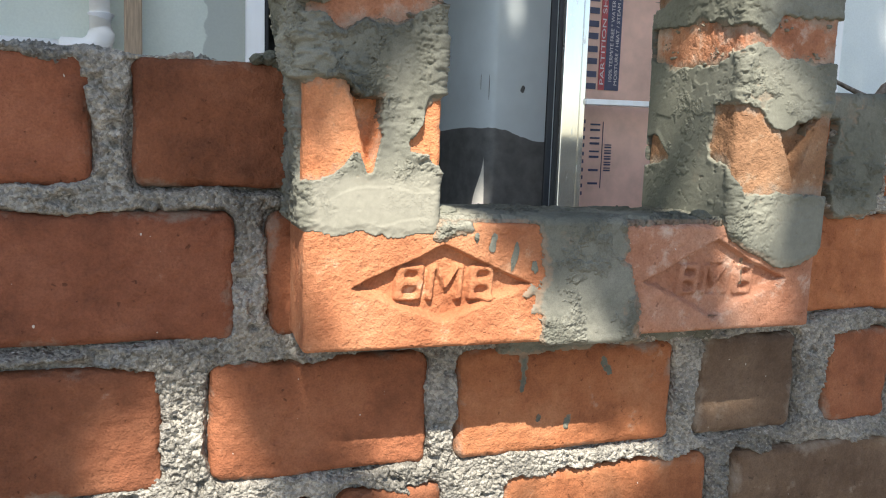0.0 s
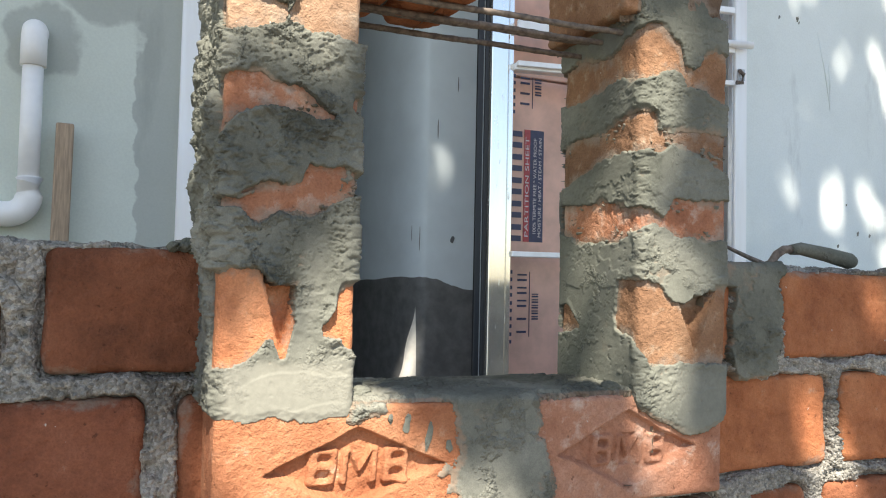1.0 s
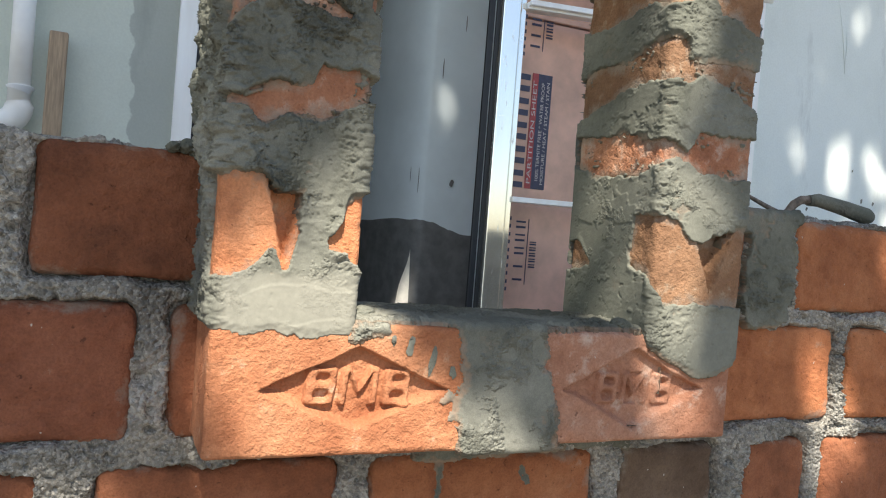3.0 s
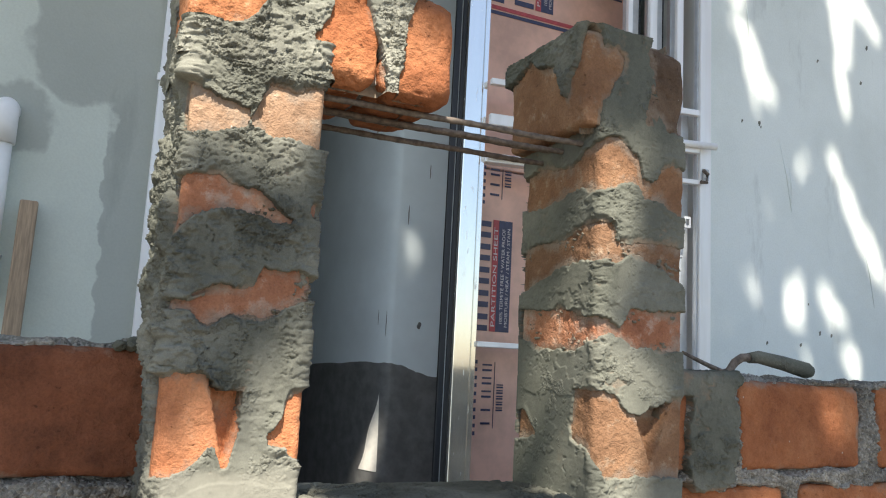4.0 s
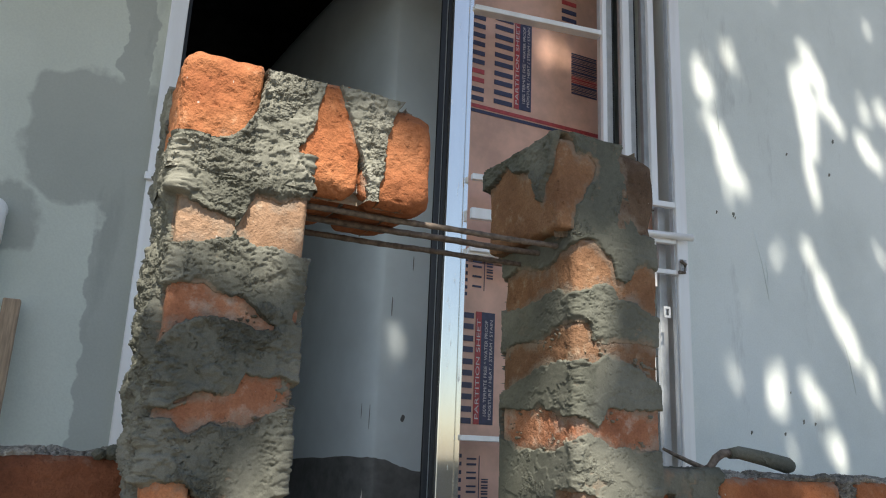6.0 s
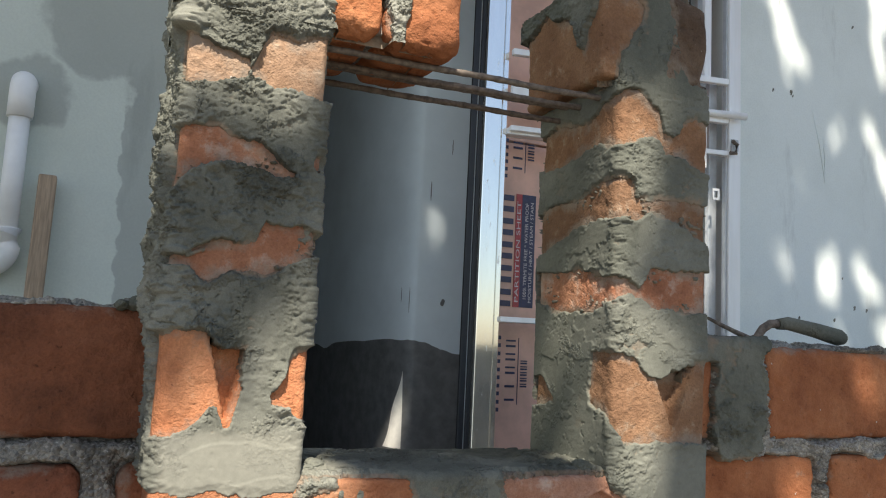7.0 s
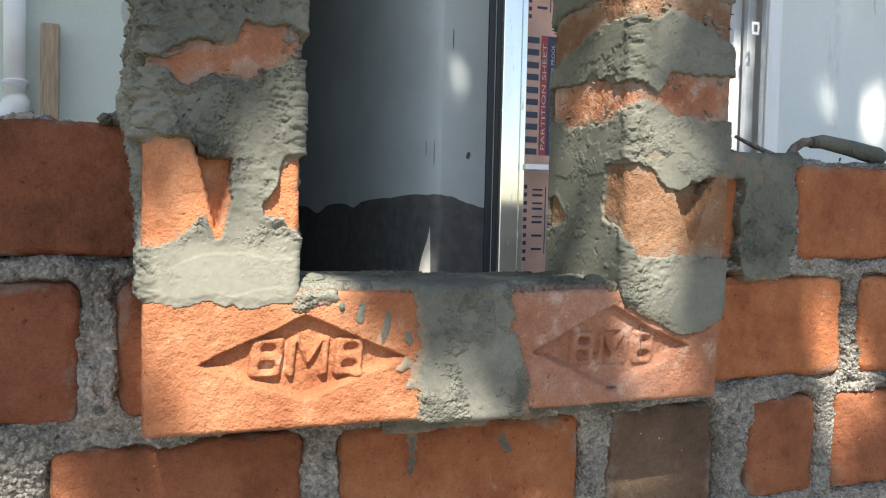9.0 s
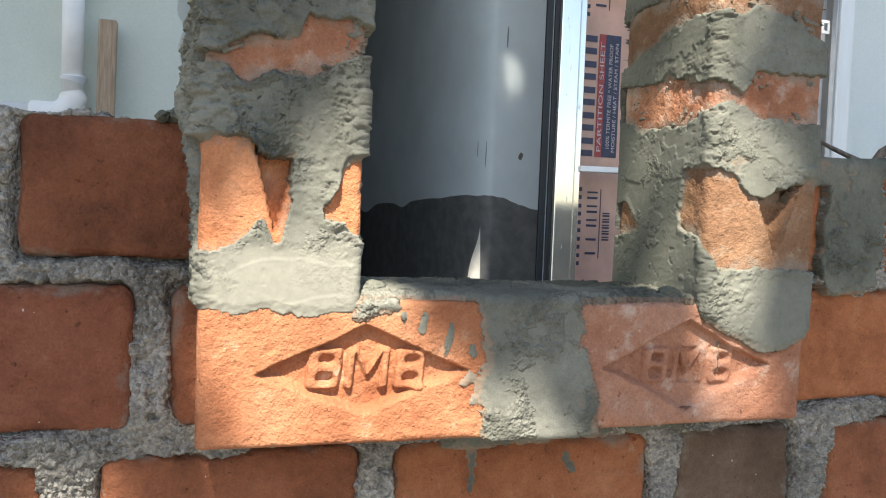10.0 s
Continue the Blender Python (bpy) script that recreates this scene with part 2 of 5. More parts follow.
BRICK_RED = brick_material("brick_red", (0.165, 0.065, 0.034), (0.270, 0.104, 0.053), (0.345, 0.146, 0.077), dusty=0.66, smear=0.68)
BRICK_DARK = brick_material("brick_dark_red", (0.160, 0.062, 0.035), (0.265, 0.099, 0.054), (0.34, 0.138, 0.078), dusty=0.68, smear=0.68)
BRICK_WARM = brick_material("brick_warm", (0.27, 0.098, 0.044), (0.40, 0.156, 0.070), (0.47, 0.21, 0.102), dusty=0.64, smear=0.66)
BRICK_ORANGE = brick_material("brick_orange", (0.37, 0.135, 0.062), (0.51, 0.216, 0.106), (0.59, 0.295, 0.158), (0.60, 0.45, 0.32), 0.59, 0.68)
BRICK_FIRED = brick_material("brick_fired", (0.32, 0.110, 0.048), (0.455, 0.178, 0.078), (0.55, 0.258, 0.125), (0.60, 0.42, 0.28), 0.61, 0.68)
BRICK_SANDY = brick_material("brick_sandy", (0.25, 0.155, 0.098), (0.355, 0.235, 0.155), (0.44, 0.31, 0.215), (0.50, 0.41, 0.31), 0.57, 0.62)
BRICK_PALE = brick_material("brick_pale", (0.34, 0.145, 0.083), (0.46, 0.23, 0.145), (0.54, 0.32, 0.225), (0.62, 0.50, 0.41), 0.55, 0.66)
BRICK_DAUBED = brick_material("brick_daubed", (0.25, 0.108, 0.064), (0.37, 0.172, 0.10), (0.46, 0.255, 0.16), (0.55, 0.47, 0.40), 0.53, 0.60)
BRICK_TAN = brick_material("brick_tan", (0.19, 0.103, 0.058), (0.275, 0.155, 0.088), (0.37, 0.228, 0.135), (0.46, 0.38, 0.28), 0.56, 0.60)
BRICK_BROWN = brick_material("brick_brown", (0.09, 0.058, 0.038), (0.148, 0.10, 0.067), (0.21, 0.148, 0.10), smear=0.60)
MORTAR_DRY = mortar_material("mortar_dry", (0.22, 0.212, 0.19), (0.35, 0.335, 0.30), (0.48, 0.455, 0.405), 420, 0.8, 0.45, 0.5)
MORTAR_FRESH = mortar_material("mortar_fresh", (0.100, 0.105, 0.086), (0.145, 0.150, 0.123), (0.215, 0.217, 0.180), 900, 0.7, spread=0.3, pale=(0.215, 0.217, 0.18), torn=0.56)
MORTAR_DRYING = mortar_material("mortar_drying", (0.116, 0.119, 0.098), (0.184, 0.186, 0.154), (0.285, 0.283, 0.237), 900, 0.75, spread=0.3, pale=(0.265, 0.26, 0.215), torn=0.51)
MORTAR_SET = mortar_material("mortar_set", (0.165, 0.167, 0.139), (0.255, 0.255, 0.213), (0.36, 0.352, 0.295), 900, 0.9, spread=0.3, pale=(0.285, 0.275, 0.237))


def plaster_material():
    m, nt, b = material("plaster_grey", 0.75)
    big = nnoise(nt, 2.2, 4, 0.6)
    col = ramp(nt, big, [(0.3, (0.70, 0.75, 0.715)), (0.55, (0.815, 0.87, 0.835)), (0.75, (0.85, 0.90, 0.87))])
    fine = nnoise(nt, 240, 3, 0.6)
    col = mix(nt, 0.25, col, ramp(nt, fine, [(0.3, (0.8, 0.8, 0.8)), (0.65, (1.08, 1.08, 1.08))]), "MULTIPLY")
    streak = ramp(nt, nnoise(nt, 7, 5, 0.7, stretch=(1, 1, 0.25)), [(0.6, (0, 0, 0)), (0.7, (1, 1, 1))])
    col = mix(nt, math_node(nt, "MULTIPLY", streak, 0.3), col, (0.3, 0.31, 0.3))
    nt.links.new(col, b.inputs["Base Color"])
    bump(nt, b, math_node(nt, "ADD", nnoise(nt, 30, 6, 0.65), math_node(nt, "MULTIPLY", fine, 0.2)), 0.15, 0.004)
    return m


PLASTER = plaster_material()


def damp_plaster():
    """The same plaster, with newer damp daubs beside the door and round the pipe."""
    m = PLASTER.copy()
    m.name = "plaster_patched"
    nt = m.node_tree
    b = nt.nodes["Principled BSDF"]
    old = b.inputs["Base Color"].links[0].from_socket
    tc = nt.nodes.new("ShaderNodeTexCoord")
    wob = nt.nodes.new("ShaderNodeTexNoise")
    wob.inputs["Scale"].default_value, wob.inputs["Detail"].default_value = 14, 5
    nt.links.new(tc.outputs["Object"], wob.inputs["Vector"])
    sep = nt.nodes.new("ShaderNodeSeparateXYZ")
    add = nt.nodes.new("ShaderNodeMix")
    add.data_type, add.blend_type = "RGBA", "LINEAR_LIGHT"
    add.inputs["Factor"].default_value = 0.045
    nt.links.new(tc.outputs["Object"], add.inputs["A"])
    nt.links.new(wob.outputs["Color"], add.inputs["B"])
    nt.links.new(add.outputs["Result"], sep.inputs[0])
    x, z = sep.outputs[0], sep.outputs[2]

    def oval(cx, cz, hx, hz, p=2.0):
        u = math_node(nt, "POWER", math_node(nt, "ABSOLUTE", math_node(nt, "DIVIDE", math_node(nt, "SUBTRACT", x, cx), hx)), p)
        v = math_node(nt, "POWER", math_node(nt, "ABSOLUTE", math_node(nt, "DIVIDE", math_node(nt, "SUBTRACT", z, cz), hz)), p)
        r = nt.nodes.new("ShaderNodeMapRange")
        r.inputs["From Min"].default_value, r.inputs["From Max"].default_value = 1.2, 0.85
        nt.links.new(math_node(nt, "ADD", u, v), r.inputs["Value"])
        return r.outputs[0]

    wet = oval(-0.19, 1.60, 0.062, 0.062)
    for args in ((0.03, 1.4, 0.066, 0.36, 6), (-0.05, 1.78, 0.13, 0.13, 4), (-0.015, 2.05, 0.028, 0.22, 4), (0.06, 1.1, 0.09, 0.3, 6)):
        wet = math_node(nt, "MAXIMUM", wet, oval(*args))
    col = mix(nt, 1.0, old, (0.85, 0.85, 0.785), "MULTIPLY")
    high = nt.nodes.new("ShaderNodeMapRange")
    high.inputs["From Min"].default_value, high.inputs["From Max"].default_value = 1.75, 2.3
    nt.links.new(z, high.inputs["Value"])
    col = mix(nt, math_node(nt, "MULTIPLY", high.outputs[0], 0.8), col, mix(nt, 1.0, col, (0.92, 0.86, 0.76), "MULTIPLY"))
    col = mix(nt, math_node(nt, "MULTIPLY", wet, 0.44), col, (0.20, 0.205, 0.19))
    nt.links.new(col, b.inputs["Base Color"])
    return m


PLASTER_LEFT = damp_plaster()
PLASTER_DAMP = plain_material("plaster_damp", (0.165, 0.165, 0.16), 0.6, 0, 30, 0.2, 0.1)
ALUMINIUM = plain_material("aluminium", (0.97, 0.95, 0.91), 0.30, 0.1, 25, 0.08, 0.05, (1, 1, 0.1))
STREAKED = plain_material("aluminium_polished", (0.97, 0.935, 0.87), 0.10, 0.88, 25, 0.04, 0.0, (1, 1, 0.1))
snt = STREAKED.node_tree
sbs = snt.nodes["Principled BSDF"]
# duller dark streaks painted in for dirt and the stile's broken reflections
dark_streaks = ramp(snt, nnoise(snt, 70, 6, 0.75, stretch=(1, 1, 0.22)), [(0.60, (0, 0, 0)), (0.68, (1, 1, 1))])
snt.links.new(mix(snt, math_node(snt, "MULTIPLY", dark_streaks, 0.35), sbs.inputs["Base Color"].links[0].from_socket, (0.35, 0.35, 0.34)), sbs.inputs["Base Color"])
snt.links.new(math_node(snt, "ADD", math_node(snt, "MULTIPLY", dark_streaks, 0.35), 0.09), sbs.inputs["Roughness"])
bump(snt, sbs, nnoise(snt, 60, 5, 0.7, stretch=(1, 1, 0.05)), 0.12, 0.001)
PANEL_GREY = plain_material("plastic_grey", (0.62, 0.64, 0.66), 0.4, 0, 30, 0.05)
TRACK = plain_material("anodised_grey", (0.56, 0.58, 0.59), 0.4, 0.25, 30, 0.1)
RUBBER = plain_material("rubber_black", (0.012, 0.013, 0.015), 0.5)
STEEL = plain_material("rebar_steel", (0.19, 0.155, 0.125), 0.75, 0.3, 160, 0.4, 0.5)
PVC = plain_material("pvc_white", (0.93, 0.91, 0.865), 0.35, 0, 40, 0.03)
WOOD = plain_material("raw_wood", (0.40, 0.29, 0.19), 0.7, 0, 45, 0.25, 0.3, (8, 8, 0.6))
FILM = plain_material("film_pink_brown", (0.70, 0.42, 0.31), 0.3, 0, 9, 0.18, 0.06)
INK = plain_material("ink_navy", (0.035, 0.035, 0.08), 0.35, 0, 90, 0.2)
INK_RED = plain_material("ink_red", (0.42, 0.05, 0.05), 0.35, 0, 90, 0.2)
GROUND = plain_material("ground_sand", (0.14, 0.125, 0.105), 0.95, 0, 3, 0.25, 0.3)
BOUNCE_FLOOR = plain_material("bounce_floor_pale", (0.66, 0.65, 0.62), 0.8, 0, 6, 0.12, 0.1)
LEAF = plain_material("leaf_green", (0.10, 0.15, 0.05), 0.5, 0, 20, 0.3)
BARK = plain_material("bark", (0.16, 0.12, 0.09), 0.9, 0, 30, 0.3, 0.6)
# near-black base colour puts the unlit interior's shade into its surfaces
INTERIOR_SHADE = plain_material("interior_shade", (0.05, 0.05, 0.05), 0.9, 0, 12, 0.25, 0.1)
# cream colour that stands in for sunlight on the damp render
SUN_BLADE = plain_material("sun_blade_pale", (0.85, 0.82, 0.74), 0.8, 0, 60, 0.06, 0.1)
PANEL = plain_material("plaster_painted", (0.69, 0.765, 0.79), 0.85, 0, 5, 0.06, 0.04)

# ---- ground and house ----
bm = bmesh.new()
bmesh.ops.create_grid(bm, x_segments=40, y_segments=40, size=150)
tagged(part("ground", bm, GROUND), "bare sandy ground of a building site", "ground", kind="structure")

FACADE = 0.92
bm = bmesh.new()
block(bm, -6, 0.035, FACADE, FACADE + 0.15, 0, 3.6)
tagged(part("wall_left", bm, PLASTER_LEFT), "grey cement plastered house wall with damp patches", "wall", kind="structure")
bm = bmesh.new()
block(bm, 1.358, 7, FACADE - 0.015, FACADE + 0.15, 0, 3.6)
tagged(part("wall_right", bm, PLASTER), "pale grey plastered house wall in dappled sun", "wall", kind="structure")
bm = bmesh.new()
block(bm, 0.035, 1.358, FACADE, FACADE + 0.15, 2.62, 3.6)
tagged(part("wall_lintel", bm, PLASTER), "grey plastered wall above the opening", "wall", kind="structure")
BACK = 1.38


def back_y(x):
    """Depth of the inner wall, flat first and then curving away."""
    return BACK + 1.9 * min(1.0, max(0.0, (0.72 - x) / 0.24)) ** 2.0


# inner wall; a broad rounded end shapes the shade on its left, the dark passage beyond
cols = []
for z in np.linspace(0.0, 3.5, 91):
    edge = 0.48 + 0.8 * max(0.0, z - 2.75)
    row = [(2.2, BACK, z), (1.0 + edge - 0.48, BACK, z)]
    row += [(edge + 0.24 * (1 - f), BACK + 1.9 * f ** 2.0, z) for f in np.linspace(0, 1, 49)]
    row += [(edge, 3.4, z)]
    cols.append(row)
tagged(place("wall_back", grid_mesh("wall_back", np.array(cols)), PANEL), "blue-grey painted inner wall, its end rounded to darken leftward", "wall", kind="structure")
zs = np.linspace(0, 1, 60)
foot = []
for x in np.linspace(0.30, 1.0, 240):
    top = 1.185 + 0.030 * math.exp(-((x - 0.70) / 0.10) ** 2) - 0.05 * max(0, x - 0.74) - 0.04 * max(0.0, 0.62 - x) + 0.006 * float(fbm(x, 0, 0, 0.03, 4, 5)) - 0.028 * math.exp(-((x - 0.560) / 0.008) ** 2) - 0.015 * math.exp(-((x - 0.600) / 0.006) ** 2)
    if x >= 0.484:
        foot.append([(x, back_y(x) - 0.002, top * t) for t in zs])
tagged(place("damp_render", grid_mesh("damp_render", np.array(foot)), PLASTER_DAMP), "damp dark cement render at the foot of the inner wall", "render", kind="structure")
bm = bmesh.new()
block(bm, -2.0, 2.35, 3.4, 3.5, 0, 3.5)
tagged(part("wall_passage_end", bm, INTERIOR_SHADE), "wall at the end of the passage, coloured near black for shade", "wall", kind="structure")
bm = bmesh.new()
block(bm, -2.15, -2.0, FACADE + 0.15, 3.5, 0, 3.5)
tagged(part("wall_inner_west", bm, INTERIOR_SHADE), "inner wall coloured near black for shade", "wall", kind="structure")
bm = bmesh.new()
block(bm, 2.2, 2.35, FACADE + 0.15, 3.5, 0, 3.5)
tagged(part("wall_inner_east", bm, PLASTER), "grey inner wall", "wall", kind="structure")
bm = bmesh.new()
block(bm, -2.15, 2.35, FACADE + 0.15, 3.5, 3.5, 3.6)
tagged(part("ceiling", bm, INTERIOR_SHADE), "inner ceiling coloured near black for shade", "ceiling", kind="structure")
# unseen floor, made pale and high to throw light onto the inner wall
bm = bmesh.new()
block(bm, -2.0, 2.2, FACADE + 0.02, 3.4, 0, 0.55)
tagged(part("floor", bm, BOUNCE_FLOOR), "unseen pale floor inside the house, raised to bounce light", "floor", kind="structure")
# strip hidden behind the parapet, also lifted for bounced light
bm = bmesh.new()
block(bm, -4, 4, 0.15, FACADE - 0.02, 0, 0.45)
tagged(part("terrace", bm, GROUND), "unseen sandy cement strip between parapet and house, raised to bounce light", "pavement", kind="structure")

# ---- bricks and mortar ----


def diamond(u, v, half_u, half_v):
    return 1 - np.abs(u) / half_u - np.abs(v) / half_v


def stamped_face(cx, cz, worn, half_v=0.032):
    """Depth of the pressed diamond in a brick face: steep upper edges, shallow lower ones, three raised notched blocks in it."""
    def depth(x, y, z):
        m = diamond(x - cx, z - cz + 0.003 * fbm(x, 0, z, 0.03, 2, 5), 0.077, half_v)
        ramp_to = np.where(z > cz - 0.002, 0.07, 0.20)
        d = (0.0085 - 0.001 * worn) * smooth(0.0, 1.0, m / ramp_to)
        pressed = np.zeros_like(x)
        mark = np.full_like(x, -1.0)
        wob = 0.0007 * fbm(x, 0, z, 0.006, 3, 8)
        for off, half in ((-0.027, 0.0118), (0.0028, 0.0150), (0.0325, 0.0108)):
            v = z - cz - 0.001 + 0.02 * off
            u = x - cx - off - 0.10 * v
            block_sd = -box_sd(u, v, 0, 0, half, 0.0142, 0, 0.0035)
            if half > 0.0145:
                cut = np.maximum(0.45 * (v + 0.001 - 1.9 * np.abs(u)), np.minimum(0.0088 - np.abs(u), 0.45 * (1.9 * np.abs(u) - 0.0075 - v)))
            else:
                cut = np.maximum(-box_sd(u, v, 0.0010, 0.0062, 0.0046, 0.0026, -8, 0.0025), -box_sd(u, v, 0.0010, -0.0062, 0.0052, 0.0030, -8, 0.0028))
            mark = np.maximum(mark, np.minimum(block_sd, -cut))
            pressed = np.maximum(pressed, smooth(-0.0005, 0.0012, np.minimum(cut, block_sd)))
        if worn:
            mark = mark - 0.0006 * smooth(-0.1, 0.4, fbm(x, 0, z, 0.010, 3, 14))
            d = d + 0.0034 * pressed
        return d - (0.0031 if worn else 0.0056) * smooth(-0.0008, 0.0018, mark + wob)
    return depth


def upright_frog(cx, cz, half=0.030):
    def depth(x, y, z):
        return 0.018 * smooth(0.0, 0.05, diamond(z - cz, x - cx, 0.077, half))
    return depth


def brick_mesh(name, x0, x1, y0, y1, z0, z1, seed, res=0.003, r=0.006, wear=0.0012, frog=None):
    lo, hi = np.array([x0, y0, z0]), np.array([x1, y1, z1])
    verts, quads, base = [], [], 0
    counts = np.maximum(2, np.round((hi - lo) / res)).astype(int)
    for axis in range(3):
        a, b = [k for k in range(3) if k != axis]
        for side in (0, 1):
            ga = np.linspace(lo[a], hi[a], counts[a] + 1)
            gb = np.linspace(lo[b], hi[b], counts[b] + 1)
            A, B = np.meshgrid(ga, gb, indexing="ij")
            p = np.zeros(A.shape + (3,))
            p[..., a], p[..., b], p[..., axis] = A, B, (hi if side else lo)[axis]
            n, m = A.shape
            idx = base + np.arange(n * m).reshape(n, m)
            q = np.stack([idx[:-1, :-1], idx[:-1, 1:], idx[1:, 1:], idx[1:, :-1]], -1).reshape(-1, 4)
            # faces turn outwards
            even = (axis == 1) == bool(side)
            quads.append(q if even else q[:, ::-1])
            verts.append(p.reshape(-1, 3))
            base += n * m
    v = np.concatenate(verts)
    q = np.concatenate(quads)
    _, first, inverse = np.unique(np.round(v, 6), axis=0, return_index=True, return_inverse=True)
    v, q = v[first], inverse.reshape(-1)[q]
    chips = r * (1 + 0.6 * fbm(v[:, 0], v[:, 1], v[:, 2], 0.03, 2, seed + 3))[:, None]
    inner = np.clip(v, lo + chips, hi - chips)
    d = v - inner
    length = np.linalg.norm(d, axis=1, keepdims=True)
    nrm = d / np.maximum(length, 1e-9)
    out = inner + nrm * np.minimum(length, chips)
    rough = wear * (fbm(v[:, 0], v[:, 1], v[:, 2], 0.012, 3, seed) + 1.2 * fbm(v[:, 0], v[:, 1], v[:, 2], 0.06, 2, seed + 9))
    pits = smooth(0.30, 0.55, fbm(v[:, 0] + 0.3 * v[:, 2], v[:, 1], v[:, 2] - 0.3 * v[:, 0], 0.0045, 2, seed + 5)) * wear * 0.9
    out = out + nrm * (rough - pits)[:, None]
    if frog:
        front = np.abs(v[:, 1] - y0) < 1e-6
        out[front, 1] += frog(out[front, 0], out[front, 1], out[front, 2])
    me = bpy.data.meshes.new(name)
    me.vertices.add(len(out))
    me.vertices.foreach_set("co", out.reshape(-1).astype(np.float32))
    me.loops.add(q.size)
    me.loops.foreach_set("vertex_index", q.reshape(-1).astype(np.int32))
    me.polygons.add(len(q))
    me.polygons.foreach_set("loop_start", np.arange(0, q.size, 4, dtype=np.int32))
    me.polygons.foreach_set("use_smooth", np.ones(len(q), dtype=bool))
    me.update(calc_edges=True)
    return me


def rounded_path(corners, r, step):
    """A polyline with rounded corners at even steps, and its outward normals."""
    pts = []
    for i, c in enumerate(corners):
        c = np.array(c, float)
        if i in (0, len(corners) - 1):
            pts.append(c)
            continue
        a, b = np.array(corners[i - 1], float), np.array(corners[i + 1], float)
        p, q = c + (a - c) / np.linalg.norm(a - c) * r, c + (b - c) / np.linalg.norm(b - c) * r
        for t in np.linspace(0, 1, 7):
            pts.append((1 - t) ** 2 * p + 2 * t * (1 - t) * c + t * t * q)
    pts = np.array(pts)
    s = np.concatenate([[0], np.cumsum(np.linalg.norm(np.diff(pts, axis=0), axis=1))])
    even = np.linspace(0, s[-1], max(2, int(s[-1] / step) + 1))
    u, v = np.interp(even, s, pts[:, 0]), np.interp(even, s, pts[:, 1])
    du, dv = np.gradient(u), np.gradient(v)
    k = np.hypot(du, dv)
    return even, u, v, dv / k, -du / k


def shell(name, corners, lo, hi, height, upright=True, r=0.006, step=0.0011, still=None):
    """A mortar coat wrapped round corners: upright ones are drawn out along z, others along x."""
    s, u, v, nu, nv = rounded_path(corners, r, step)
    e = np.linspace(lo, hi, max(2, int((hi - lo) / step) + 1))
    S, E = np.meshgrid(s, e, indexing="ij")
    U, V, NU, NV = (np.repeat(w[:, None], len(e), 1) for w in (u, v, nu, nv))
    p = np.stack([U, V, E] if upright else [E, U, V], -1)
    n = np.stack([NU, NV, 0 * E] if upright else [0 * E, NU, NV], -1)
    h = height(S, E, p)
    me = grid_mesh(name, p + n * h[..., None])
    thin = me.attributes.new("mortar_thin", "FLOAT", "POINT")
    thin.data.foreach_set("value", smooth(0.0042, 0.0006, h).reshape(-1).astype(np.float32))
    if still:
        flat = me.attributes.new("trowelled", "FLOAT", "POINT")
        flat.data.foreach_set("value", np.broadcast_to(still(S, E), S.shape).reshape(-1).astype(np.float32))
    return me


def relief_of(p, seed, rough, calm):
    """Relief of daubed mortar: flat trowel layers with sharp lips, torn crumbly zones, small pits and short cracks."""
    x, y, z = p[..., 0], p[..., 1], p[..., 2]
    across = x - y
    t = 2.5 * fbm(x, y, 1.4 * z, 0.075, 6, seed + 80, 0.62)
    layers = np.floor(t) + smooth(0.0, 0.025, t - np.floor(t))
    sway = 0.004 * fbm(x, y, z, 0.018, 3, seed + 1)
    f = 2.6 * fbm(across + sway, 0.2 * y, 1.7 * z + sway, 0.0125, 6, seed + 20, 0.70)
    flakes = np.floor(f) + smooth(0.0, 0.06, f - np.floor(f))
    gouge = smooth(0.30, 0.42, fbm(across, 0.3 * y, 1.7 * z, 0.0066, 4, seed + 24, 0.72))
    torn = rough * (0.0013 * flakes + 0.0005 * f - 0.0018 * gouge)
    pits = smooth(0.60, 0.72, vnoise(across / 0.0040, y / 0.02, z / 0.0024, seed + 25)) * smooth(0.08, 0.3, fbm(x, y, z, 0.030, 3, seed + 26))
    line = np.abs(fbm(x, y, z, 0.045, 6, seed + 60, 0.65))
    crack = smooth(0.010, 0.0, line) * smooth(0.0, 0.2, fbm(x, y, z, 0.03, 2, seed + 70))
    line = np.abs(fbm(x + 0.2 * z, y, 1.3 * z, 0.020, 5, seed + 61, 0.62))
    crack = np.maximum(crack, 0.7 * smooth(0.018, 0.0, line) * smooth(0.15, 0.35, fbm(x, y, z, 0.025, 2, seed + 71)))
    out = 0.0015 * layers + 0.0010 * fbm(x, y, z, 0.05, 2, seed) + 0.00035 * fbm(across, 0, 3 * z, 0.012, 3, seed + 28) + torn
    return (1 - 0.9 * calm) * out - (0.0014 * pits + 0.0028 * crack) * (1 - 0.8 * calm) + 0.0002 * (1 - 0.8 * calm) * fbm(x, y, z, 0.003, 2, seed + 30)


def band(*rows):
    """Bare brick between an upper and a lower edge; rows of S, top, bottom."""
    s, top, low = (np.array(c) for c in zip(*rows))

    def sd(S, E):
        over = np.maximum(E - np.interp(S, s, top), np.interp(S, s, low) - E)
        return np.maximum(0.8 * over, np.maximum(s[0] - S, S - s[-1]))
    return sd


